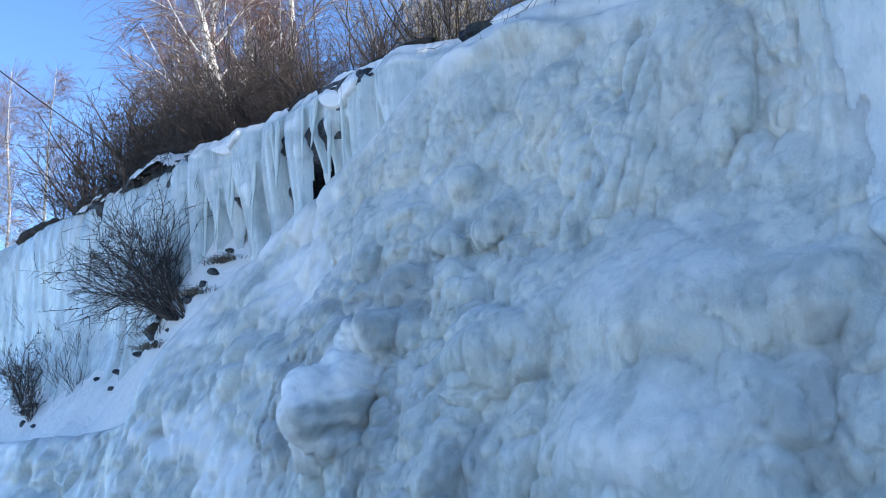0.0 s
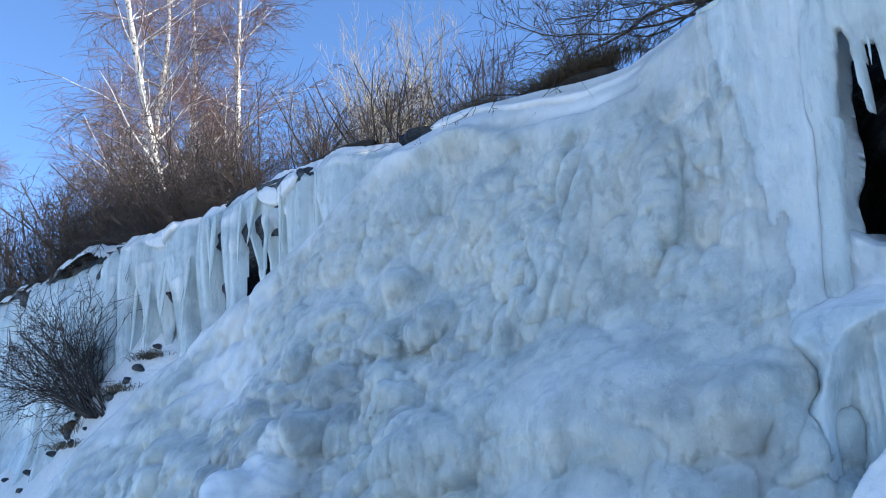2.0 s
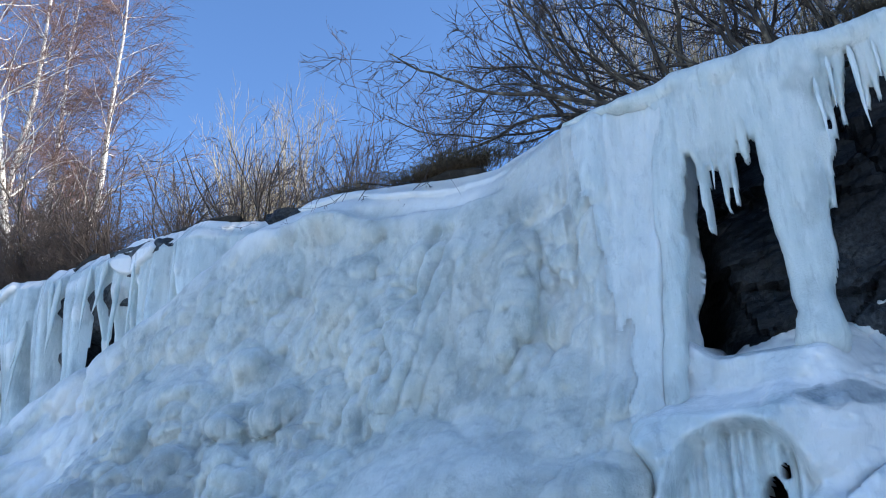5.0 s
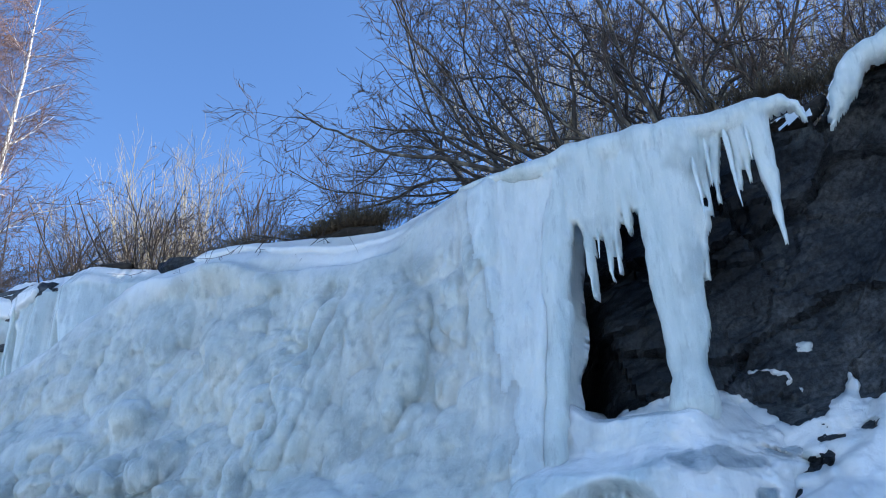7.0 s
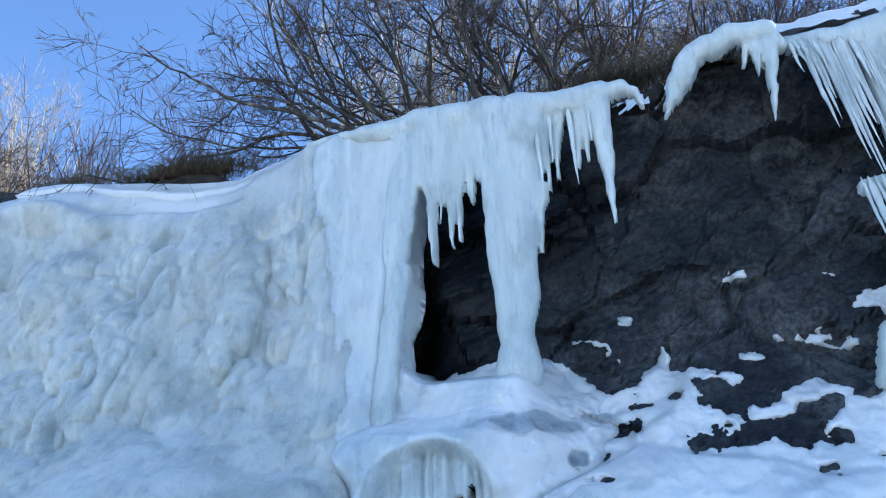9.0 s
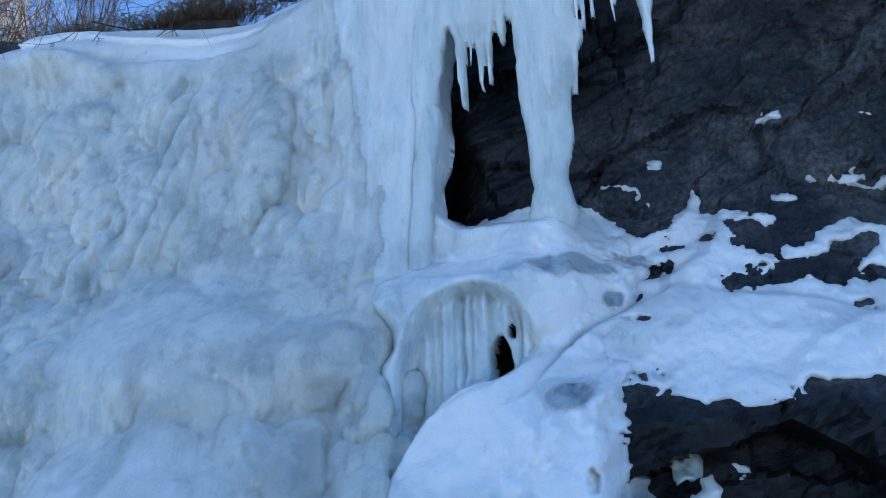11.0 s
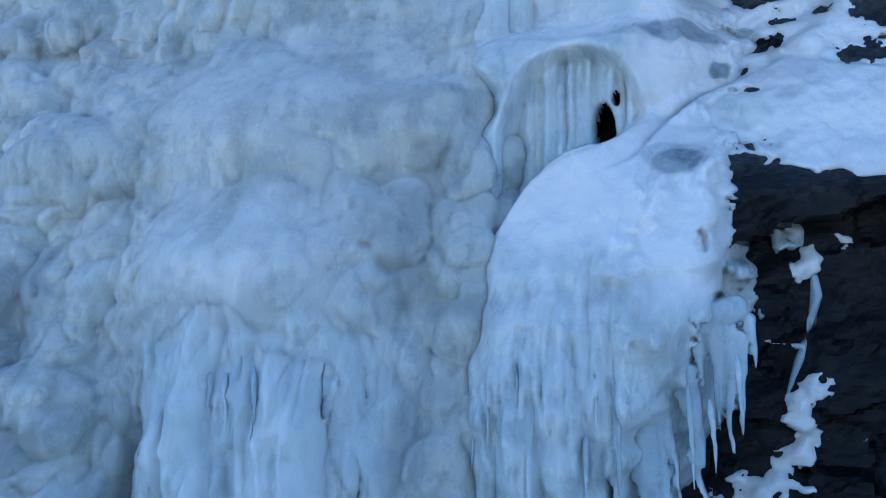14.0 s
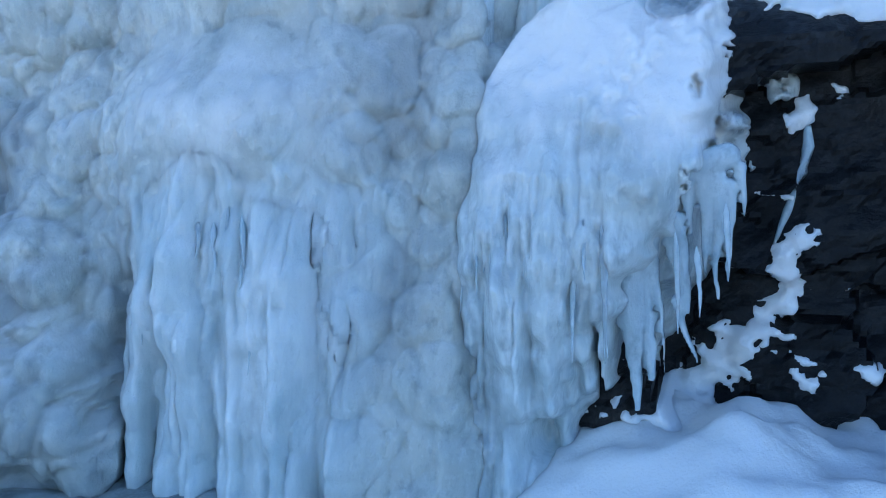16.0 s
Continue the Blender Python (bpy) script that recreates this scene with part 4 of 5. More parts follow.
# single icicles in front of the two draperies
rng = np.random.RandomState(43)
for name, label, s0, s1, count, fn, zmin, zmax in (("icicle_row", "thin clear icicles before a blue ice drapery", -1.08, -0.5, 14, lambda s, z: ledge_y(s, z) - 0.08, 0.9, 1.05), ("icicle_row", "thin clear icicles under a dome of ice", -2.36, -1.5, 18, lambda s, z: icefall_y(s, z) - 0.08, 0.85, 1.05)):
    root = thing(name, pose(0, 0, 0), label, "icicles")
    for k in range(count):
        s, z = s0 + (s1 - s0) * (k + rng.rand()) / count, zmin + (zmax - zmin) * rng.rand()
        y = float(fn(np.array([[s]]), np.array([[z - 0.1]]))[0, 0])
        tb = Tubes()
        icicle(tb, (s, y + 0.09, z), (s + 0.02 * rng.normal(), y + 0.02, z - 0.12 - 0.35 * rng.rand()), 0.008 + 0.010 * rng.rand(), rng, sides=7)
        tb.make("icicle", CLEAR_ICE, root)
edge_row = thing("icicle_row", pose(0, 0, 0), "slender clear icicles hanging before dark rock", "icicles")
EDGE_RODS = [
    ((-0.50, 1.10, 0.07), (-0.46, 0.62, 0.05)), ((-0.46, 0.66, 0.05), (-0.44, 0.30, 0.012)), ((-0.41, 1.0, 0.03), (-0.395, 0.42, 0.016)), ((-0.40, 1.02, 0.04), (-0.36, 0.66, 0.012)), ((-0.36, 0.68, 0.012), (-0.35, 0.44, 0.003)),
    ((-0.33, 0.98, 0.045), (-0.26, 0.66, 0.012)), ((-0.30, 0.7, 0.02), (-0.22, 0.48, 0.004)), ((-0.22, 1.12, 0.04), (-0.20, 0.78, 0.004)), ((-0.18, 1.12, 0.04), (-0.16, 0.71, 0.004)), ((-0.14, 1.1, 0.03), (-0.125, 0.77, 0.004)),
    ((-0.28, 1.1, 0.03), (-0.265, 0.93, 0.004)), ((-0.10, 1.16, 0.025), (-0.09, 1.0, 0.004)), ((-0.50, 1.08, 0.07), (-0.14, 1.2, 0.045)),
]
fused_ice("icicle_fringe", EDGE_RODS, 3.16, 0.009, CLEAR_ICE, edge_row, 310, 0.012)
rng = np.random.RandomState(46)
for s, z1, z0 in ((-0.31, 0.95, 0.6), (-0.24, 0.9, 0.66), (-0.15, 1.05, 0.8)):
    tb = Tubes()
    icicle(tb, (s, 3.10, z1), (s + 0.015, 3.08, z0), 0.014, rng, sides=7)
    tb.make("icicle", CLEAR_ICE, edge_row)
runnel = thing("ice_runnel", pose(0, 0, 0), "thin frozen trickle on dark rock", "ice")
tb = Tubes()
line = np.array([(0.165, 1.30), (0.17, 1.22), (0.15, 1.12), (0.115, 1.04), (0.10, 0.98), (0.075, 0.92), (0.05, 0.84)])
depths = [float(rock_y(np.array([[a]]), np.array([[b]]))[0, 0]) for a, b in line]
tb.add(np.column_stack([line[:, 0], depths, line[:, 1]]), [0.012, 0.026, 0.020, 0.012, 0.018, 0.012, 0.006], 7)
tb.make("trickle", CLEAR_ICE, runnel)

# ---- snow lying on the rock: a layer that swells out of the face ----
SNOW_S = [-0.9, -0.34, -0.24, 0.0, 0.15, 0.24, 0.31, 0.35, 0.42, 0.45, 0.57, 0.60, 0.67, 0.77, 0.88, 0.97, 1.08, 1.28, 3]
SNOW_TOP = [2.70, 2.85, 2.80, 2.62, 2.64, 2.74, 2.89, 2.70, 2.62, 2.46, 2.38, 2.24, 2.24, 2.20, 2.18, 2.33, 2.38, 2.46, 2.7]
SHELF_STREAKS = [  # strokes of snow beside the shelf: from, to, half width at each end
    (0.30, 2.69, 0.64, 2.60, 0.05, 0.018), (0.40, 2.46, 0.58, 2.37, 0.05, 0.015), (0.67, 2.39, 0.84, 2.44, 0.022, 0.045), (0.84, 2.44, 1.02, 2.54, 0.05, 0.04),
    (1.01, 2.53, 1.12, 2.48, 0.028, 0.016),
]
ROCK_STREAKS = [  # small strokes caught on the rock
    (0.89, 2.83, 1.02, 2.83, 0.010, 0.024), (1.02, 2.83, 1.17, 2.85, 0.024, 0.016), (1.10, 2.82, 1.28, 2.74, 0.014, 0.022), (1.30, 2.98, 1.50, 2.97, 0.03, 0.08),
    (0.72, 2.75, 0.78, 2.74, 0.014, 0.010), (-0.13, 2.95, 0.01, 2.91, 0.012, 0.020), (0.01, 2.91, 0.09, 2.80, 0.020, 0.014), (0.26, 1.45, 0.31, 1.455, 0.020, 0.012),
    (0.72, 3.24, 0.80, 3.22, 0.012, 0.006), (0.98, 3.34, 1.12, 3.30, 0.014, 0.006), (1.15, 3.19, 1.23, 3.17, 0.012, 0.006), (0.11, 3.07, 0.17, 3.05, 0.010, 0.006),
    (0.14, 1.38, 0.11, 1.30, 0.030, 0.018), (-0.02, 1.03, 0.09, 1.02, 0.012, 0.020),
]
RIDGE_STREAKS = [  # a ragged snow rib down at the foot
    (0.60, 0.57, 0.72, 0.55, 0.03, 0.04), (0.22, 0.9, 0.12, 0.86, 0.0246, 0.0337), (0.12, 0.86, 0.06, 0.75, 0.0394, 0.0337), (0.06, 0.75, 0.13, 0.69, 0.0394, 0.0282),
    (0.12, 0.69, 0.08, 0.6, 0.0282, 0.0449), (0.08, 0.6, -0.08, 0.40, 0.05, 0.06), (-0.08, 0.40, -0.42, 0.10, 0.065, 0.12), (0.02, 0.52, 0.13, 0.5, 0.0413, 0.0138),
    (0.1, 0.45, 0.16, 0.42, 0.022, 0.0302), (-0.08, 0.46, -0.15, 0.5, 0.0275, 0.0165), (0.14, 0.36, 0.20, 0.30, 0.02, 0.03), (0.38, 0.40, 0.50, 0.37, 0.03, 0.02),
]
ISLANDS = [(0.55, 2.26, 0.17, 0.055), (0.05, 2.39, 0.06, 0.022), (-0.05, 2.25, 0.035, 0.016), (-0.07, 2.09, 0.03, 0.012), (0.35, 2.57, 0.045, 0.022), (0.90, 2.10, 0.05, 0.014), (0.2, 2.52, 0.03, 0.012), (0.80, 1.80, 0.03, 0.012), (-0.07, 1.83, 0.05, 0.022), (-0.02, 1.72, 0.04, 0.025), (1.01, 2.22, 0.05, 0.025), (0.81, 2.14, 0.03, 0.014), (0.94, 2.05, 0.03, 0.012), (1.15, 2.12, 0.04, 0.014)]


def snow_depth(s, z):
    rag = 0.020 * fbm(s * 8 + 2, z * 8, 120, 3, 0.6) + 0.015 * fbm(s * 29, z * 33, 122, 2)
    ws, wz = s + 0.02 * vnoise(s * 11, z * 11, 123), z + 0.02 * vnoise(s * 11, z * 11, 124)
    low = np.interp(ws, [-0.55, -0.45, -0.3, -0.09, 0, 0.1, 0.33, 0.44, 0.6, 0.75, 1.3, 3], [2.3, 2.0, 1.72, 1.78, 1.75, 1.69, 1.665, 1.68, 1.72, 1.77, 1.85, 1.9])
    f = np.minimum(wz - low, np.interp(ws, SNOW_S, SNOW_TOP) - wz)
    for s0, z0, rs, rz in ISLANDS:
        q = ((ws - s0) / rs) ** 2 + ((wz - z0 - 0.15 * (ws - s0)) / rz) ** 2
        f = np.minimum(f, (np.sqrt(q) - 1) * rz)
    f = np.minimum(f, 0.05)
    for sa, za, sb, zb, ra, rb in SHELF_STREAKS + ROCK_STREAKS + RIDGE_STREAKS:
        k = np.clip(((ws - sa) * (sb - sa) + (wz - za) * (zb - za)) / ((sb - sa) ** 2 + (zb - za) ** 2), 0, 1)
        f = np.maximum(f, ra + (rb - ra) * k - np.hypot(ws - sa - k * (sb - sa), wz - za - k * (zb - za)))
    icy = step(-0.30, -0.15, s) * step(0.14, 0.04, s) * step(1.12, 1.25, z) * step(1.95, 1.85, z)
    f = np.maximum(f, icy * (0.045 * fbm(s * 17, z * 12, 130, 3, 0.6) - 0.075) - 0.05 * (1 - icy))
    broken = step(1.1, 1.5, s) * np.maximum(0, fbm(s * 4, z * 7, 126, 4, 0.6) - 0.1) * 0.2
    f = f - broken + rag * (1 + 0.6 * step(1.3, 1.0, z))
    return np.where(f > 0, 0.014 * (1 - np.exp(-np.maximum(f, 0) / 0.008)) + 0.16 * np.clip(f - 0.02, 0, 0.08), np.maximum(2.5 * f, -0.05)) + np.where(f > 0.01, 0.006 * fbm(s * 9, z * 9, 129), 0)


S, Z = grid(-0.95, 2.0, 0.0, 3.45, 0.0095)
rock_soft = rock_y(S, Z)
def window(a, r, fn):
    """Lowest or mean of each point's square neighbourhood."""
    p = np.pad(a, r, mode="edge")
    return fn([p[i:i + a.shape[0], j:j + a.shape[1]] for i in range(2 * r + 1) for j in range(2 * r + 1)], axis=0)


soft = window(window(rock_soft, 2, np.min), 2, np.mean)
depth = snow_depth(S, Z)
Yk = np.minimum(rock_soft, soft + np.interp(depth, [-0.01, 0.004, 0.022], [0.2, 0.03, 0.0])) - depth
crust = 1 - 0.8 * step(0.45, 0.7, fbm(S * 2.4 + 3, Z * 3.5, 127, 3)) * step(0.6, 0.1, S)
crust = crust * (1 - 0.85 * bare_ice(S, Z)) * (1 - 0.7 * step(-0.30, -0.15, S) * step(0.14, 0.04, S) * step(1.12, 1.25, Z) * step(1.95, 1.85, Z) * step(-0.2, 0.3, fbm(S * 9, Z * 9, 131)))
crust = np.maximum(crust, np.maximum(step(1.25, 1.1, Z), step(1.65, 1.55, Z) * step(0.02, 0.08, S)))
snowy = sheet("ledge_snow", S, Yk, Z, WHITE_ICE, keep=depth > -0.006, snow=crust)
tagged(snowy, "patchy wind-crusted snow lying on the rock ledge", "snow", kind="stuff")

# polished ovals of bare ice let into the snow
front = np.minimum(np.where(depth > -0.006, Yk, 9.0), ledge_y(S, Z))
for s0, z0, rs, rz in ((-0.30, 2.35, 0.18, 0.07), (-0.06, 2.45, 0.08, 0.035), (-0.15, 2.21, 0.06, 0.045), (-0.335, 1.735, 0.13, 0.055)):
    oval = ((S - s0) / rs) ** 2 + ((Z - z0 - 0.1 * (S - s0)) / rz) ** 2 + 0.45 * vnoise(S * 14, Z * 14, 119)
    tagged(sheet("ice_patch", S, front - 0.008 + 0.012 * step(0.8, 1.0, oval), Z, GREY_ICE, keep=oval < 1.0, snow=np.maximum(0.3 * step(0.0, 0.5, fbm(S * 7, Z * 7, 121)), 0.9 * step(0.55, 0.95, oval))), "smooth oval of bare grey ice in the snow", "ice")

# ice arch and the next fall on the right
cornice = thing("ice_cornice", pose(0, 0, 0), "rounded snow-ice cornice with icicles over the rock", "ice")
ARCH = [
    ((0.51, 4.08, 0.0304), (0.57, 4.21, 0.0663)), ((0.57, 4.21, 0.0663), (0.68, 4.36, 0.0725)), ((0.68, 4.36, 0.0725), (0.89, 4.46, 0.0632)),
    ((0.89, 4.46, 0.0632), (1.07, 4.44, 0.0686)), ((1.07, 4.44, 0.0686), (1.15, 4.35, 0.0421)), ((1.08, 4.36, 0.0523), (1.04, 3.91, 0.00468)),
    ((1.02, 4.40, 0.0367), (1.0, 4.20, 0.0078)), ((0.98, 4.42, 0.0265), (0.95, 4.26, 0.00546)), ((0.53, 4.11, 0.025), (0.49, 4.02, 0.00468)),
]
fused_ice("arch", ARCH, 4.24, 0.010, WHITE_ICE, cornice, 280, 0.020)
right_fall = thing("right_icefall", pose(0, 0, 0), "fluted white ice flow beside bare rock", "icefall")
FLOW = [((1.20, 4.38, 0.047), (1.53, 4.34, 0.09)), ((1.53, 4.34, 0.1), (3.0, 4.45, 0.2)), ((1.62, 4.3, 0.10), (1.68, 3.45, 0.10)), ((1.80, 4.35, 0.17), (1.88, 3.4, 0.2)), ((2.1, 4.4, 0.25), (2.2, 3.3, 0.3)), ((2.5, 4.4, 0.25), (2.6, 3.2, 0.3)), ((1.40, 3.47, 0.04), (1.62, 3.45, 0.08)), ((1.66, 3.4, 0.12), (1.66, 2.5, 0.10)), ((1.85, 3.4, 0.25), (1.80, 2.2, 0.22)), ((2.2, 3.3, 0.3), (2.2, 2.0, 0.3)), ((1.34, 2.72, 0.05), (1.30, 2.50, 0.07)), ((1.46, 2.9, 0.09), (1.44, 2.45, 0.11))]
fused_ice("flow_face", FLOW, 4.30, 0.012, WHITE_ICE, right_fall, 290, 0.008, 0.8)
rng = np.random.RandomState(25)
for k in range(35):
    a = k / 25 if k < 26 else (k - 26) / 8
    s, z = (1.18 + 0.44 * a + 0.015 * rng.rand(), 4.36) if k < 26 else (1.37 + 0.26 * a, 3.50)
    l = (0.2 + 0.8 * rng.rand()) * (0.35 + 0.65 * min(1, 2.5 * a)) if k < 26 else 0.2 + 0.4 * rng.rand()
    tb = Tubes()
    icicle(tb, (s, 4.25, z), (s + 0.12 * l, 4.20, z - l), 0.010 + 0.016 * rng.rand(), rng, sides=7)
    tb.make("icicle", WHITE_ICE, right_fall, label="thin slanting icicle")

# ---- the wall's far end: smooth ice sheets, dark gaps and icicles under the turf ----
def far_ice_y(s, z):
    y = np.interp(z, [1.8, 2.6, 3.4, 4.0, 4.3, 4.5], [4.15, 4.36, 4.42, 4.42, 4.5, 4.9])
    y = y - 0.18 * np.abs(vnoise(s * 1.1, z * 0.2, 171)) - 0.07 * np.abs(vnoise(s * 3.4, z * 0.4, 172)) - 0.02 * fbm(s * 9, z * 1.5, 173)
    return y - 0.05 * np.abs(vnoise(s * 7, z * 0.5, 176)) + 1.5 * np.maximum(0, s + 8.5)


SLOTS = [(-8.3, 3.3, 0.02), (-7.67, 3.66, 0.045), (-7.41, 3.58, 0.05), (-7.15, 3.75, 0.06), (-6.73, 3.68, 0.025), (-6.33, 4.04, 0.055), (-5.91, 4.06, 0.05), (-5.72, 4.05, 0.04), (-5.53, 3.84, 0.03), (-5.36, 3.95, 0.02), (-4.9, 3.9, 0.02)]


def split_ice_y(s, z):
    """Bundles of icicles fused above and parted below by narrow wedges."""
    y = np.interp(z, [1.8, 2.6, 3.4, 4.0, 4.25, 4.45], [4.15, 4.30, 4.36, 4.34, 4.36, 4.52])
    w = s + 0.02 * vnoise(s * 5, z * 2, 175)
    for s0, zt, wide in SLOTS:
        c = w - s0 - 0.07 * (zt - z)
        k = 0.02 + 1.2 * wide * np.clip((zt - z) / 0.5, 0, 1.2)
        y = y + 0.14 * np.exp(-(c / (k + 0.03)) ** 2) * step(zt + 0.35, zt - 0.2, z)
    y = y - 0.14 * np.abs(vnoise(w * 2.3, z * 0.2, 174)) - 0.05 * np.abs(vnoise(w * 8, z * 0.35, 176)) - 0.02 * np.abs(vnoise(w * 19, z * 0.6, 178))
    plate = np.maximum(bump(s, z, -7.2, 4.27, 0.34, 0.14 + 0 * s), bump(s, z, -5.4, 4.25, 0.3, 0.16))
    return y - 0.05 * step(0.1, 0.5, plate + 0.3 * vnoise(s * 7, z * 7, 179)) + 1.5 * np.maximum(0, -8.42 - s) + 0.5 * np.maximum(0, s + 4.7)


def split_ice_keep(s, z):
    w = s + 0.02 * vnoise(s * 5, z * 2, 175)
    gaps = np.zeros(s.shape, bool)
    for s0, zt, wide in SLOTS:
        gaps |= np.abs(w - s0 - 0.07 * (zt - z)) < 1.25 * wide * np.clip((zt - z) / 0.5, 0, 1.2)
    return ~gaps & (z < lip(s) + 0.02)


def split_ice_snow(s, z):
    plate = np.maximum(bump(s, z, -7.2, 4.27, 0.34, 0.14), bump(s, z, -5.4, 4.25, 0.3, 0.16))
    return np.maximum(step(0.1, 0.4, plate + 0.3 * vnoise(s * 7, z * 7, 179)), step(0.10, 0.02, lip(s) - z + 0.05 * fbm(s * 4, z * 4, 170)))


far_ice = thing("ice_sheet", pose(0, 0, 0), "smooth white ice sheet flowing down under the turf edge", "icefall")
face_sheet("sheet_face", -17.5, -8.3, 1.8, 4.42, 0.045, far_ice_y, HAZY_ICE, parent=far_ice)
far_row = thing("icicle_row", pose(0, 0, 0), "broad white icicles parted by dark slots", "icicles")
face_sheet("icicle_sheet", -8.55, -3.9, 2.2, 4.46, 0.010, split_ice_y, HAZY_ICE, split_ice_snow, far_row, keep=split_ice_keep)
rng = np.random.RandomState(35)
for k in range(14):
    s0, zt, wide = SLOTS[k % 9 + 1]
    tb = Tubes()
    icicle(tb, (s0 + 0.06 * rng.normal(), 4.28, min(zt + 0.25, float(lip(s0)) - 0.12)), (s0 + 0.06 * rng.normal(), 4.24, zt - 0.15 - 0.4 * rng.rand()), 0.018 + 0.02 * rng.rand(), rng, sides=7)
    tb.make("icicle", WHITE_ICE, far_row)

# snow bank between the apron and the far wall
sx, sy = np.meshgrid(np.arange(-17.5, -5.0, 0.05), np.arange(3.3, 4.75, 0.05))


def bank_z(x, y):
    return 1.36 + 1.25 * np.maximum(0, y - 3.55) - 0.5 * step(3.55, 3.3, y) + (0.30 * step(-9.5, -7.6, x) + 0.75 * np.exp(-((x + 7.8) / 0.8) ** 2)) * (y - 3.4)


sz = bank_z(sx, sy) + 0.05 * fbm(sx * 1.3, sy * 1.5, 180) + 0.035 * fbm(sx * 4, sy * 4, 182) + 0.012 * fbm(sx * 9, sy * 9, 181)
tagged(sheet("snow_bank", sx, sy, sz, SNOW), "smooth snow bank below the ice sheet", "snow", kind="structure")


# snow lying in patches on the rim, and the torn turf edge
def rim(name, s0, s1, amount, seed):
    x, y = np.meshgrid(np.arange(s0, s1, 0.025), np.arange(4.30, 5.9, 0.025))
    f = 0.07 * (fbm(x * 1.4, y * 1.6, seed, 5, 0.6) + amount) + 0.05 * step(4.9, 4.5, y) - 0.02
    f = np.minimum(f, 0.07 + 0.02 * fbm(x * 4, y * 4, seed + 7)) - 0.2 * (step(s1 - 0.25, s1, x) + step(s0 + 0.25, s0, x))
    edge = 4.48 + 0.10 * vnoise(x * 1.8, x * 0 + 3.1, seed + 3)
    z = np.where(y < 4.95, lip(x) - 0.02, hill(x, y)) + f + 0.03
    z = z - 1.2 * np.maximum(0, edge - y)
    return tagged(sheet(name, x, y, z, SNOW, keep=(f > 0.0) & (y > edge - 0.12)), "patchy snow lying along the turf edge", "snow", kind="stuff")


rim("rim_snow", -14.0, -7.5, 0.1, 220)
rim("rim_snow", -7.5, -4.75, 0.5, 225)
rim("rim_snow", -1.9, 0.6, 0.45, 230)
rim("rim_snow", 0.35, 3.2, 0.35, 240)


def turf(s0, s1, y, r, seed):
    """A rounded, ragged roll of sod at the cliff's edge."""
    n, m = int((s1 - s0) / 0.03), 18
    u, v = np.meshgrid(np.linspace(0, 1, n), np.linspace(0, 2 * math.pi, m))
    s = s0 + (s1 - s0) * u
    rr = r * np.sqrt(np.maximum(0.02, 1 - (2 * u - 1) ** 6)) * (1 + 0.35 * fbm(s * 5, v * 1.1, seed, 4) + 0.10 * vnoise(s * 24, v * 6, seed + 5))
    z = lip(s) + 0.02 + 0.7 * rr * np.sin(v) + 0.05 * vnoise(s * 2, s * 0 + 1.1, seed + 9)
    return tagged(sheet("turf_edge", s, y + 1.2 * rr * np.cos(v), z, SOIL), "torn brown sod hanging over the cliff edge", "turf")


for s0, s1, y, r, seed in ((-13.8, -12.2, 4.5, 0.12, 251), (-11.6, -10.2, 4.47, 0.09, 252), (-9.6, -9.0, 4.52, 0.08, 253), (-6.85, -6.05, 4.48, 0.07, 254), (-5.6, -4.5, 4.55, 0.07, 255), (-0.05, 0.55, 4.66, 0.08, 256), (-2.85, -2.25, 4.56, 0.06, 257), (1.3, 2.6, 4.8, 0.14, 258), (-1.25, -0.15, 4.60, 0.09, 259), (0.55, 1.0, 4.85, 0.07, 260)):
    turf(s0, s1, y, r, seed)


def boulder(m, size, seed, label):
    bm = bmesh.new()
    bmesh.ops.create_icosphere(bm, subdivisions=3, radius=1.0)
    for v in bm.verts:
        q = v.co.copy()
        k = 1 + 0.28 * noise.noise(q * 1.3 + Vector((seed, 0, 0))) + 0.10 * noise.noise(q * 3.7 + Vector((0, seed, 0)))
        v.co = Vector((q.x * size[0], q.y * size[1], q.z * size[2])) * k
        for axis in (Vector((0.5, -0.7, 0.5)), Vector((-0.6, -0.5, 0.3)), Vector((0.1, -0.3, 0.9))):
            d = v.co.dot(axis.normalized()) - 0.62 * max(size)
            if d > 0:
                v.co -= axis.normalized() * d * 0.8
    me = bpy.data.meshes.new("stone")
    bm.to_mesh(me)
    bm.free()
    me.materials.append(ROCK)
    ob = new("stone", me)
    ob.matrix_world = m
    return tagged(ob, label, "stone")


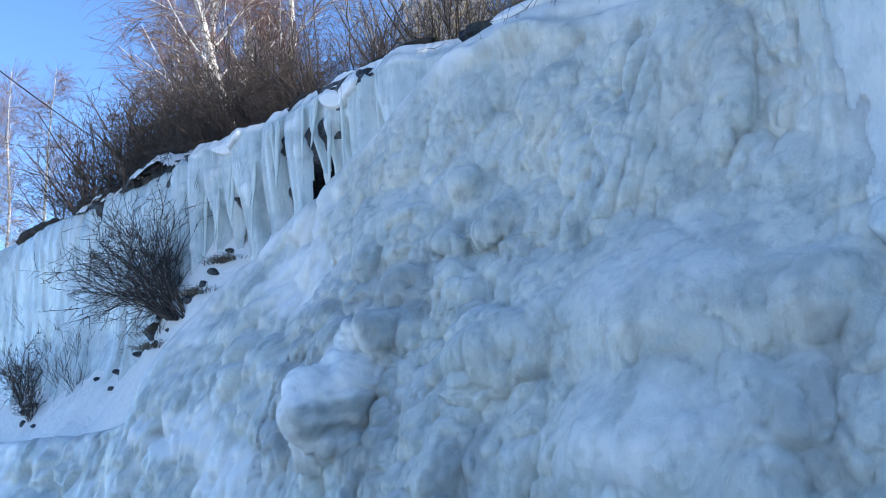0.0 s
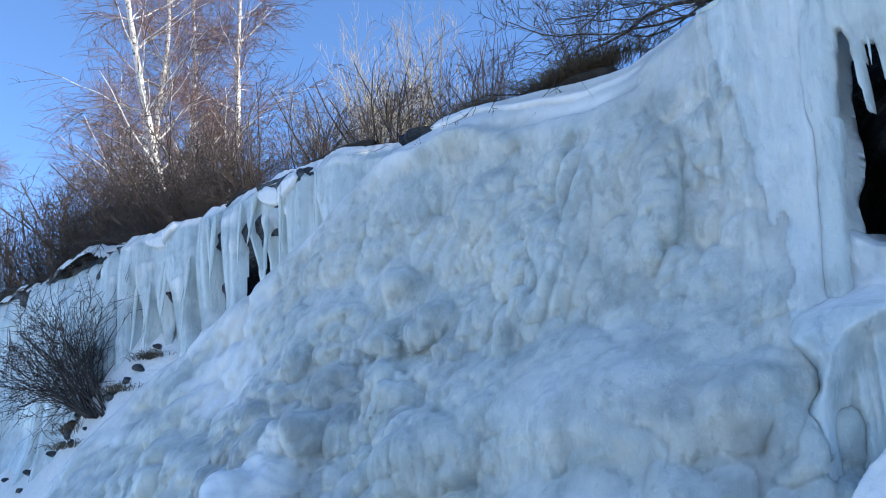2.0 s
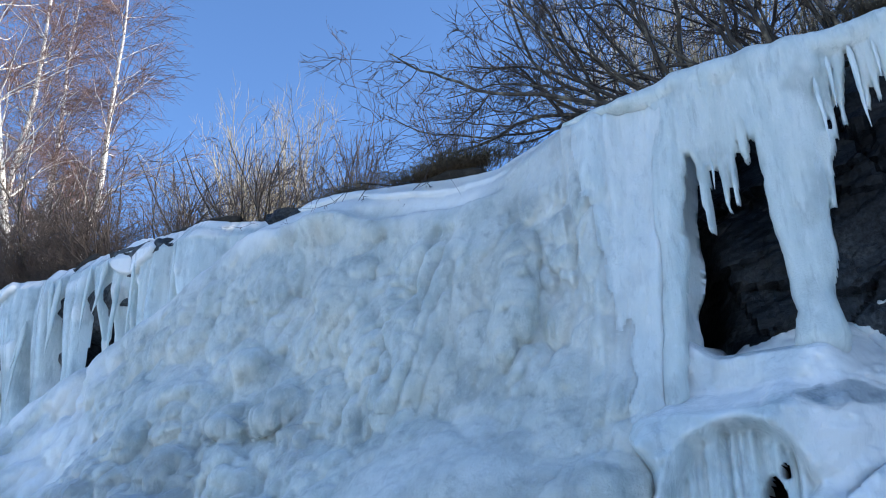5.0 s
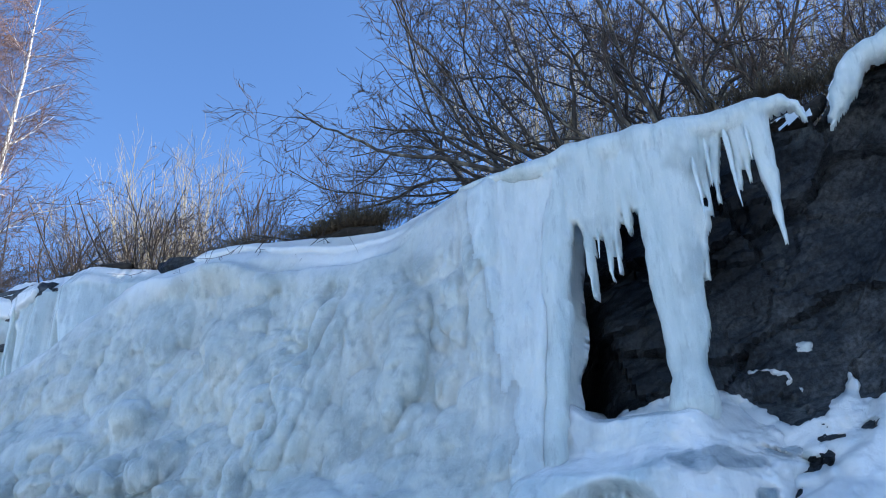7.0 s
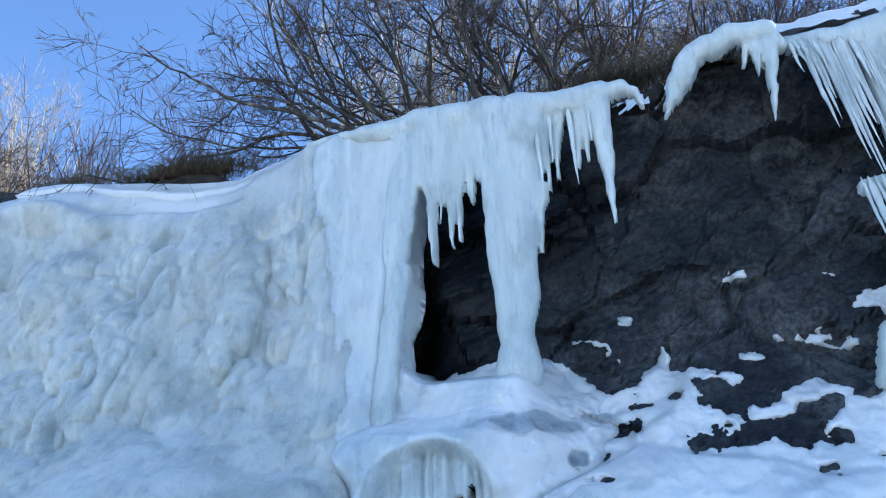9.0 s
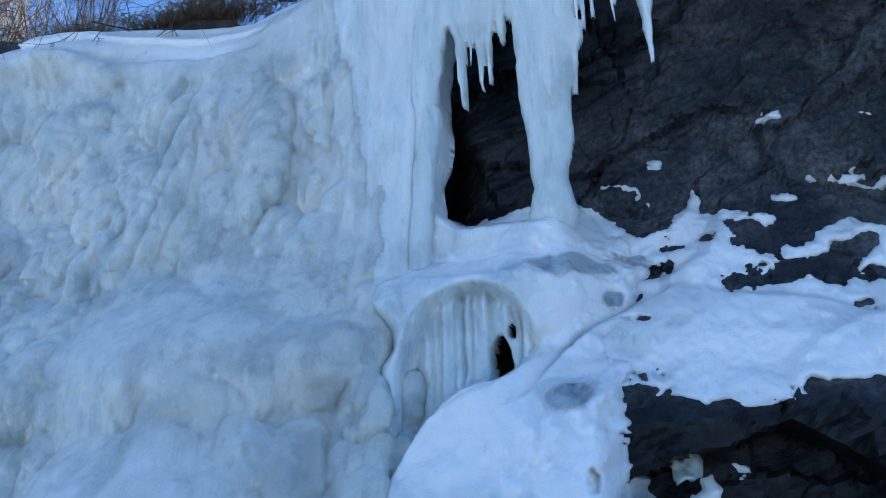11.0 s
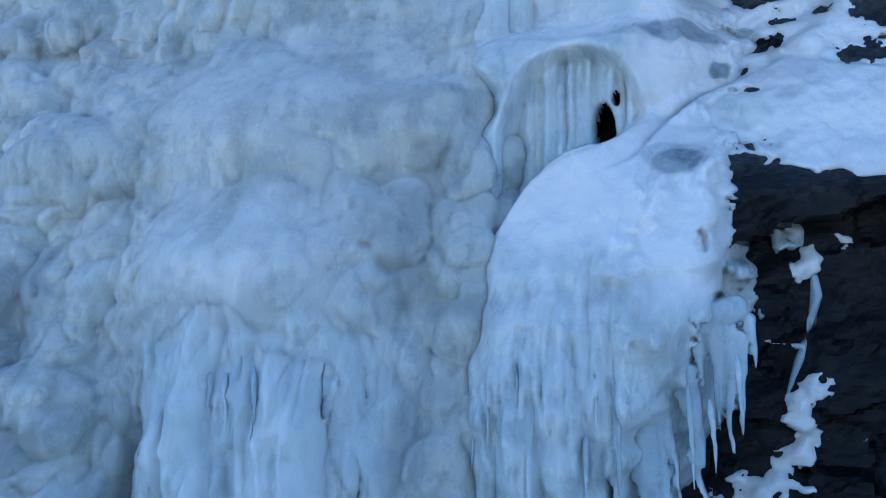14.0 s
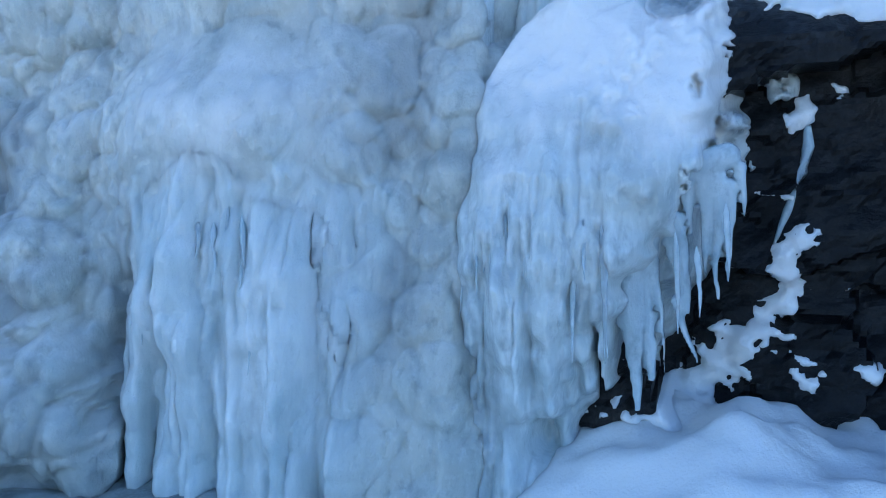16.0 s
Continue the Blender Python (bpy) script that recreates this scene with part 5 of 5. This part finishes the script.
boulder(pose(-5.18, 4.36, 4.27, 0, 20, 30), (0.10, 0.12, 0.13), 3, "dark brown stone wedged in the icy rim")
rng = np.random.RandomState(61)
for s, y, size in ((-9.55, 4.48, 0.10), (-9.4, 4.56, 0.12), (-9.25, 4.42, 0.09), (-8.05, 3.92, 0.07), (-9.7, 4.28, 0.08), (-9.48, 4.15, 0.07), (-7.69, 4.08, 0.07), (-7.55, 4.16, 0.06), (-7.47, 4.23, 0.07), (-7.8, 4.0, 0.05), (-7.62, 4.10, 0.04), (-7.9, 3.96, 0.04), (-9.2, 4.30, 0.09), (-8.2, 3.98, 0.06), (-8.35, 4.05, 0.08), (-8.28, 4.12, 0.07), (-8.55, 4.2, 0.08), (-7.4, 4.3, 0.06), (-7.35, 4.36, 0.05), (-9.0, 4.2, 0.07), (-8.7, 4.12, 0.05), (-8.4, 4.02, 0.06), (-9.9, 4.1, 0.05), (-9.35, 4.0, 0.05), (-11.3, 3.75, 0.09), (-11.6, 3.85, 0.07), (-10.9, 3.72, 0.05)):
    z = float(bank_z(np.array(s), np.array(y)))
    boulder(pose(s, y, z - 0.01, 20 * rng.rand(), 30 * rng.rand(), 90 * rng.rand()), (0.8 * size * (1.0 + rng.rand()), 0.8 * size, size * (0.4 + 0.3 * rng.rand())), 5 + 3 * rng.rand(), "dark stone poking out of the snow bank")

# ---- shrubs, birches, grass ----
def grow(rng, base, way, length, radius, level, out, spec):
    """Adds a bent, tapering branch and its side branches to out, by level."""
    n = spec["rings"][level]
    pts, p, d = [np.array(base, float)], np.array(base, float), np.array(way, float)
    d /= np.linalg.norm(d)
    for i in range(n):
        d = d + rng.normal(0, spec["wander"][level], 3) + np.array([0, 0, spec["rise"][level]])
        d /= np.linalg.norm(d)
        p = p + d * length / n
        pts.append(p.copy())
    rad = radius * (1 - np.linspace(0, 1, n + 1) * (1 - spec["taper"]))
    out[level].append((np.array(pts), rad))
    if level + 1 >= len(spec["count"]):
        return
    for _ in range(int(spec["count"][level + 1] * (0.7 + 0.6 * rng.rand()))):
        u = spec["from"][level] + (1 - spec["from"][level]) * rng.rand()
        i = min(int(u * n), n - 1)
        f = u * n - i
        q = pts[i] * (1 - f) + pts[i + 1] * f
        axis = pts[i + 1] - pts[i]
        axis /= np.linalg.norm(axis)
        side = rng.normal(0, 1, 3)
        side -= axis * side.dot(axis)
        side /= np.linalg.norm(side)
        w = axis * math.cos(spec["angle"]) + side * math.sin(spec["angle"])
        grow(rng, q, w, length * spec["ratio"][level] * (0.6 + 0.7 * rng.rand()) * (1.15 - 0.6 * u), max(rad[i] * 0.55, spec["least"]), level + 1, out, spec)


WILLOW_SPEC = dict(count=[1, 9, 7, 4], rings=[14, 8, 5, 3], wander=[0.17, 0.24, 0.26, 0.28], rise=[0.045, 0.04, 0.03, 0.0], ratio=[0.45, 0.50, 0.55], taper=0.3, angle=0.72, least=0.0027)
WILLOW_SPEC["from"] = [0.15, 0.1, 0.1]
THICKET_SPEC = dict(count=[1, 6, 5], rings=[7, 5, 3], wander=[0.14, 0.17, 0.2], rise=[0.05, 0.03, 0.0], ratio=[0.55, 0.5], taper=0.3, angle=0.8, least=0.0034)
THICKET_SPEC["from"] = [0.2, 0.1]
PALE_SPEC = dict(count=[1, 7, 5], rings=[9, 5, 3], wander=[0.06, 0.10, 0.14], rise=[0.05, 0.05, 0.02], ratio=[0.42, 0.5], taper=0.3, angle=0.45, least=0.0028)
PALE_SPEC["from"] = [0.2, 0.15]
TWIG_SPEC = dict(count=[1, 5, 3], rings=[6, 4, 3], wander=[0.08, 0.1, 0.1], rise=[0.05, 0.05, 0.02], ratio=[0.5, 0.5], taper=0.35, angle=0.5, least=0.0016)
TWIG_SPEC["from"] = [0.2, 0.15]


def shrub(name, m, label, seed, stems, height, spread, lean, radius, spec, bark, twig, group=""):
    rng = np.random.RandomState(seed)
    out = [[] for _ in spec["count"]]
    for _ in range(stems):
        a = rng.rand() * 2 * math.pi
        w = np.array([math.cos(a) * spread * rng.rand() + lean[0], math.sin(a) * spread * rng.rand() + lean[1], 1.0])
        grow(rng, (0.10 * math.cos(a) * rng.rand() * height, 0.10 * math.sin(a) * rng.rand() * height, -0.05), w, height * (0.65 + 0.5 * rng.rand()), radius * (0.7 + 0.6 * rng.rand()), 0, out, spec)
    root = thing(name, m, label, "shrub", group)
    high = Tubes()
    for k, lv in enumerate(out):
        for pts, rad in lv:
            if k == 0:
                low = Tubes()
                low.add(pts, rad, 5)
                low.make("stem", bark, root)
            else:
                high.add(pts, rad, 3)
    tagged(high.make("twig_mass", twig, root, label="fine bare twigs"), kind="stuff")
    return root


def on_hill(x, y):
    return float(hill(np.array(x), np.array(y)))


# willows over the lip
W_LABEL = "bare willow shrub with long leaning grey branches"
EDGE = "willows on the cliff edge"
shrub("willow_shrub", pose(-1.12, 4.62, 4.34), W_LABEL, 201, 10, 2.2, 0.6, (-2.2, -0.05), 0.016, WILLOW_SPEC, WILLOW, DARK_TWIG, EDGE)
shrub("willow_shrub", pose(-0.95, 4.72, 4.38), W_LABEL, 205, 9, 2.1, 0.6, (-1.3, 0.0), 0.015, WILLOW_SPEC, WILLOW, DARK_TWIG, EDGE)
shrub("willow_shrub", pose(-0.45, 4.75, 4.42), W_LABEL, 202, 11, 2.0, 0.6, (-0.9, -0.1), 0.015, WILLOW_SPEC, WILLOW, DARK_TWIG, EDGE)
shrub("willow_shrub", pose(-0.05, 4.85, 4.45), W_LABEL, 206, 8, 2.0, 0.6, (-0.5, 0.0), 0.015, WILLOW_SPEC, WILLOW, DARK_TWIG, EDGE)
big = [shrub("willow_shrub", pose(0.3, 5.2, 4.62), "bare willow shrub with upright brown branches", 203, 9, 1.9, 0.6, (-0.2, 0.0), 0.014, WILLOW_SPEC, WILLOW, WILLOW_TWIG, EDGE)]
pale = shrub("pale_shrub", pose(-1.3, 5.9, on_hill(-1.3, 5.9)), "tall straight shrub with sunlit yellowish stems", 207, 16, 2.3, 0.30, (-0.12, 0.0), 0.012, PALE_SPEC, PALE_STEM, PALE_STEM, "pale shrubs behind the edge")
rng = np.random.RandomState(78)
for k in range(7):
    x, y = -2.0 + 3.6 * (k + rng.rand()) / 7, 5.6 + 1.3 * rng.rand()
    copy_thing(pale, pose(x, y, on_hill(x, y), 0, 0, 360 * rng.rand()) @ Matrix.Scale(0.75 + 0.35 * rng.rand(), 4))
for x, y, size in ((-6.35, 6.6, 0.85), (-5.9, 6.4, 0.75), (-6.9, 6.9, 0.85), (-6.1, 7.1, 0.9)):
    copy_thing(pale, pose(x, y, on_hill(x, y) - 0.02, 0, 0, 97 * x) @ Matrix.Scale(size, 4))
rng = np.random.RandomState(77)
for k in range(5):
    x, y = 0.2 + 3.6 * rng.rand(), 5.4 + 2.2 * rng.rand()
    c = copy_thing(big[0], pose(x, y, on_hill(x, y), 0, 0, 360 * rng.rand()) @ Matrix.Scale(0.8 + 0.4 * rng.rand(), 4))

# thickets along the edge and behind it
thick = [shrub("thicket_shrub", pose(-6.0 - k, 5.6, 4.5), "dense brown leafless shrub above the cliff edge", 210 + k, 12, 1.6, 1.1, (-0.35, -0.15), 0.013, THICKET_SPEC, DARK_TWIG if k % 2 else WILLOW, WILLOW_TWIG if k < 1 else DARK_TWIG, "brown thicket") for k in range(4)]
for k in range(40):
    x = -13.0 + 9.2 * rng.rand()
    y = 4.85 + 4.2 * rng.rand() ** 1.8
    x -= 0.55 * (y - 5)
    copy_thing(thick[(2 + k % 2) if x - 0.3 * y < -7.6 and y < 6.5 else k % 4], pose(x, y, on_hill(x, y) - 0.03, 0, 0, 360 * rng.rand()) @ Matrix.Scale((0.7 if x < -9 else 0.5) + 0.45 * rng.rand(), 4))


for k in range(5):
    x, y = -0.9 + 2.1 * rng.rand(), 4.85 + 0.4 * rng.rand()
    copy_thing(thick[2 + k % 2], pose(x, y, on_hill(x, y) - 0.03, 0, 0, 360 * rng.rand()) @ Matrix.Scale(0.45 + 0.2 * rng.rand(), 4))
for k in range(7):
    x, y = -0.6 + 3.0 * rng.rand(), 4.95 + 0.9 * rng.rand()
    copy_thing(thick[2 + k % 2], pose(x, y, on_hill(x, y) - 0.03, 0, 0, 360 * rng.rand()) @ Matrix.Scale(0.45 + 0.3 * rng.rand(), 4))


for k in range(13):
    x, y = -13.0 + 5.2 * (k + rng.rand()) / 13, 5.0 + 0.7 * rng.rand()
    copy_thing(thick[2 + k % 2], pose(x, y, on_hill(x, y) - 0.03, 0, 0, 360 * rng.rand()) @ Matrix.Scale(0.85 + 0.4 * rng.rand(), 4))
dark = shrub("dark_shrub", pose(-8.0, 4.75, float(lip(-8.0)) - 0.02), "dark bare shrub leaning over the cliff edge", 208, 9, 1.5, 0.8, (-1.2, -0.25), 0.013, WILLOW_SPEC, DARK_TWIG, DARK_TWIG, "dark shrubs on the cliff edge")
for k in range(9):
    x, y = -11.2 + 5.2 * (k + rng.rand()) / 9, 4.70 + 0.4 * rng.rand()
    copy_thing(dark, pose(x, y, float(lip(x)) - 0.02, 0, 0, 50 * rng.rand() - 25) @ Matrix.Scale(0.7 + 0.4 * rng.rand(), 4))
for k in range(9):
    x, y = -9.6 + 5.4 * (k + rng.rand()) / 9, 4.72 + 0.25 * rng.rand()
    copy_thing(thick[2 + k % 2], pose(x, y, float(lip(x)) - 0.02, 0, 0, 360 * rng.rand()) @ Matrix.Scale(0.35 + 0.3 * rng.rand(), 4))


def birch(name, m, label, seed, height, radius, twigs, fork=False):
    rng = np.random.RandomState(seed)
    root = thing(name, m, label, "tree", "birches on the hillside")
    trunk, limbs, fine = Tubes(), Tubes(), Tubes()
    n = 18
    stems = [((0, 0, -0.3), np.array([0.03 * rng.normal(), 0.03 * rng.normal(), 1.0]), height, radius)]
    if fork:
        stems.append(((0, 0, 0.4), np.array([0.13, 0.03, 1.0]), height * 0.9, radius * 0.85))
    for base, d, h, r in stems:
        p, pts = np.array(base, float), [np.array(base, float)]
        for i in range(n):
            d = d + rng.normal(0, 0.04, 3) * np.array([1, 1, 0])
            d /= np.linalg.norm(d)
            p = p + d * h / n
            pts.append(p.copy())
        pts = np.array(pts)
        rad = r * (1 - 0.9 * np.linspace(0, 1, n + 1) ** 0.9)
        trunk.add(pts, rad, 8)
        for k in range(46):
            u = 0.20 + 0.80 * (k + rng.rand()) / 46
            i = min(int(u * n), n - 1)
            q = pts[i]
            a = rng.rand() * 2 * math.pi
            l = (0.22 * h * (1.12 - u) + 0.3) * (0.6 + 0.6 * rng.rand())
            w = np.array([math.cos(a), math.sin(a), 0.75])
            bp, b = [q.copy()], w / np.linalg.norm(w)
            c = q.copy()
            for _ in range(6):
                b = b + rng.normal(0, 0.13, 3) + np.array([0, 0, 0.02])
                b /= np.linalg.norm(b)
                c = c + b * l / 6
                bp.append(c.copy())
            bp = np.array(bp)
            r0 = max(rad[i] * 0.33, 0.006)
            (limbs).add(bp, r0 * (1 - 0.8 * np.linspace(0, 1, 7)), 4)
            for _ in range(twigs):
                j = 1 + int(5 * rng.rand())
                tw = bp[j] - bp[j - 1]
                tw = tw / np.linalg.norm(tw) + rng.normal(0, 0.55, 3)
                tp, e = [bp[j].copy()], tw / np.linalg.norm(tw)
                for _ in range(4):
                    e = e + rng.normal(0, 0.16, 3) + np.array([0, 0, -0.10])
                    e /= np.linalg.norm(e)
                    tp.append(tp[-1] + e * (0.16 + 0.1 * rng.rand()))
                fine.add(np.array(tp), np.linspace(0.0045, 0.002, 5), 3)
                for _ in range(2):
                    e2 = e + rng.normal(0, 0.6, 3)
                    e2 /= np.linalg.norm(e2)
                    z0 = tp[1 + int(3 * rng.rand())]
                    fine.add(np.array([z0, z0 + e2 * 0.16, z0 + e2 * 0.32 + np.array([0, 0, -0.05])]), [0.003, 0.0025, 0.0015], 3)
    trunk.make("trunk", BIRCH, root)
    tagged(limbs.make("branch_mass", BIRCH, root), kind="stuff")
    tagged(fine.make("twig_mass", BIRCH_TWIG, root, label="fine reddish-brown twigs"), kind="stuff")
    return root


def at_bearing(az, dist):
    a = radians(az - 45)
    return dist * math.sin(a), dist * math.cos(a)


B_LABEL = "slender white-barked birch with bare reddish twigs"
made = []
for k, (az, dist, h, r, fk, yaw, lean) in enumerate([(-15.7, 14.0, 8.6, 0.090, False, 0, -9.5), (-12.7, 13.2, 8.8, 0.095, False, 30, -17), (-11.3, 14.0, 8.4, 0.085, False, 11, -1.0), (-11.2, 14.3, 8.2, 0.075, False, 60, -6.0)]):
    x, y = at_bearing(az, dist)
    made.append(birch("birch_tree", pose(x, y, on_hill(x, y), 0, lean, 45) @ pose(0, 0, 0, 0, 0, yaw), B_LABEL, 301 + k, h, r, 18, fk))
for k, (az, dist, sc) in enumerate([(-28.0, 22, 0.66), (-25.9, 21, 0.62), (-29.5, 22, 0.7), (-13.0, 18, 0.9), (-16.2, 18, 0.7), (-14.5, 19, 0.7), (-13.8, 19, 0.8)]):
    x, y = at_bearing(az, dist)
    copy_thing(made[k % 2], pose(x, y, on_hill(x, y) - 0.2, 0, 0, 80 * k) @ Matrix.Scale(sc, 4))


def tuft(name, m, label, seed, blades, height, spread, droop, mat):
    rng = np.random.RandomState(seed)
    tb = Tubes()
    for _ in range(blades):
        x, y = rng.normal(0, spread[0], 1)[0], rng.normal(0, spread[1], 1)[0]
        d = np.array([rng.normal(0, 0.4) + 0.6 * x / max(spread[0], 0.01) * 0.4, rng.normal(0, 0.4) - 0.2, 1.0])
        l = height * (0.5 + 0.7 * rng.rand())
        p = [np.array([x, y, -0.03])]
        for i in range(4):
            d = d / np.linalg.norm(d)
            p.append(p[-1] + d * l / 4)
            d = d + np.array([0, -0.1, -droop * (i + 1)])
        tb.add(np.array(p), np.linspace(0.0035, 0.001, 5), 3)
    ob = tb.make(name, mat)
    ob.matrix_world = m
    return tagged(ob, label, "grass", kind="stuff")


tuft("grass_tuft", pose(-2.55, 4.55, 4.32), "dark brown clump of dead grass at the icefall's top", 401, 1500, 0.15, (0.19, 0.07), 0.35, GRASS)
tuft("grass_tuft", pose(-3.45, 4.60, 4.40), "small tuft of dry grass on the snowy rim", 402, 260, 0.13, (0.10, 0.06), 0.25, GRASS)
tuft("turf_overhang", pose(0.35, 4.75, 4.62), "ragged overhanging turf with dry grass", 403, 900, 0.16, (0.30, 0.10), 0.6, GRASS)
for k, s in enumerate((-0.9, -0.3, 0.75, 1.15, 1.7)):
    tuft("turf_overhang", pose(s, 4.78, lip(s) + 0.10), "ragged overhanging turf with dry grass", 430 + k, 420, 0.16, (0.28, 0.10), 0.6, GRASS)
for k in range(12):
    s = -13.0 + 0.75 * k
    tuft("turf_overhang", pose(s, 4.70, lip(s) + 0.03), "ragged overhanging turf with dry grass", 410 + k, 260, 0.11, (0.35, 0.08), 0.6, GRASS)

# small shrubs on the snow bank
def on_bank(x, y):
    return pose(x, y, float(bank_z(np.array(x), np.array(y))) - 0.02)


BUSH = "dark leafless willow bush on the snow bank"
shrub("small_willow", on_bank(-7.75, 4.02), BUSH, 501, 58, 1.45, 0.8, (-1.7, -0.15), 0.007, THICKET_SPEC, DARK_TWIG, DARK_TWIG)
shrub("small_willow", on_bank(-12.0, 3.98), BUSH, 502, 26, 0.8, 0.8, (-0.2, 0), 0.007, THICKET_SPEC, DARK_TWIG, DARK_TWIG)
shrub("small_willow", on_bank(-11.2, 3.78), BUSH, 506, 18, 0.5, 0.8, (-0.4, 0), 0.006, THICKET_SPEC, DARK_TWIG, DARK_TWIG)
for x, y, seed, n, h in ((-12.8, 4.6, 503, 16, 0.8), (-13.2, 4.5, 507, 12, 0.7), (-10.4, 4.03, 508, 12, 0.5), (-10.9, 4.08, 509, 14, 0.55), (-10.6, 4.2, 510, 10, 0.5), (-9.3, 4.35, 511, 14, 0.35), (-8.1, 3.95, 512, 12, 0.3), (-11.5, 4.3, 513, 14, 0.6)):
    shrub("thin_shrub", on_bank(x, y), "sparse thin twigs poking through snow", seed, n, h, 0.9, (-0.3, -0.1), 0.0035, TWIG_SPEC, DARK_TWIG, DARK_TWIG)
for x, y, seed in ((-9.4, 4.5, 421), (-9.3, 4.32, 422), (-7.6, 4.12, 423), (-8.1, 3.93, 424), (-8.35, 4.1, 425), (-8.6, 4.2, 426), (-7.42, 4.3, 427)):
    tuft("grass_tuft", on_bank(x, y), "brown dead grass among stones on the snow bank", seed, 160, 0.14, (0.12, 0.06), 0.3, GRASS)
shrub("thin_shrub", pose(-3.55, 4.85, 4.45), "sparse thin twigs on the cliff edge", 504, 10, 0.75, 0.35, (0, 0), 0.005, TWIG_SPEC, WILLOW_TWIG, WILLOW_TWIG)
shrub("thin_shrub", pose(-2.75, 5.0, 4.45), "sparse thin twigs on the cliff edge", 505, 18, 0.9, 0.5, (-0.2, 0), 0.005, TWIG_SPEC, WILLOW_TWIG, WILLOW_TWIG)

# overhead cable far behind the birches
tb = Tubes()
xa, ya = at_bearing(-31, 16)
xb, yb = at_bearing(-14, 17)
k = np.linspace(0, 1, 20)
tb.add(np.stack([xa + (xb - xa) * k, ya + (yb - ya) * k, 8.3 - 2.9 * k - 0.25 * np.sin(k * math.pi)], -1), np.full(20, 0.012), 5)
tagged(tb.make("cable", WIRE), "thin black overhead cable before the sky", "cable")
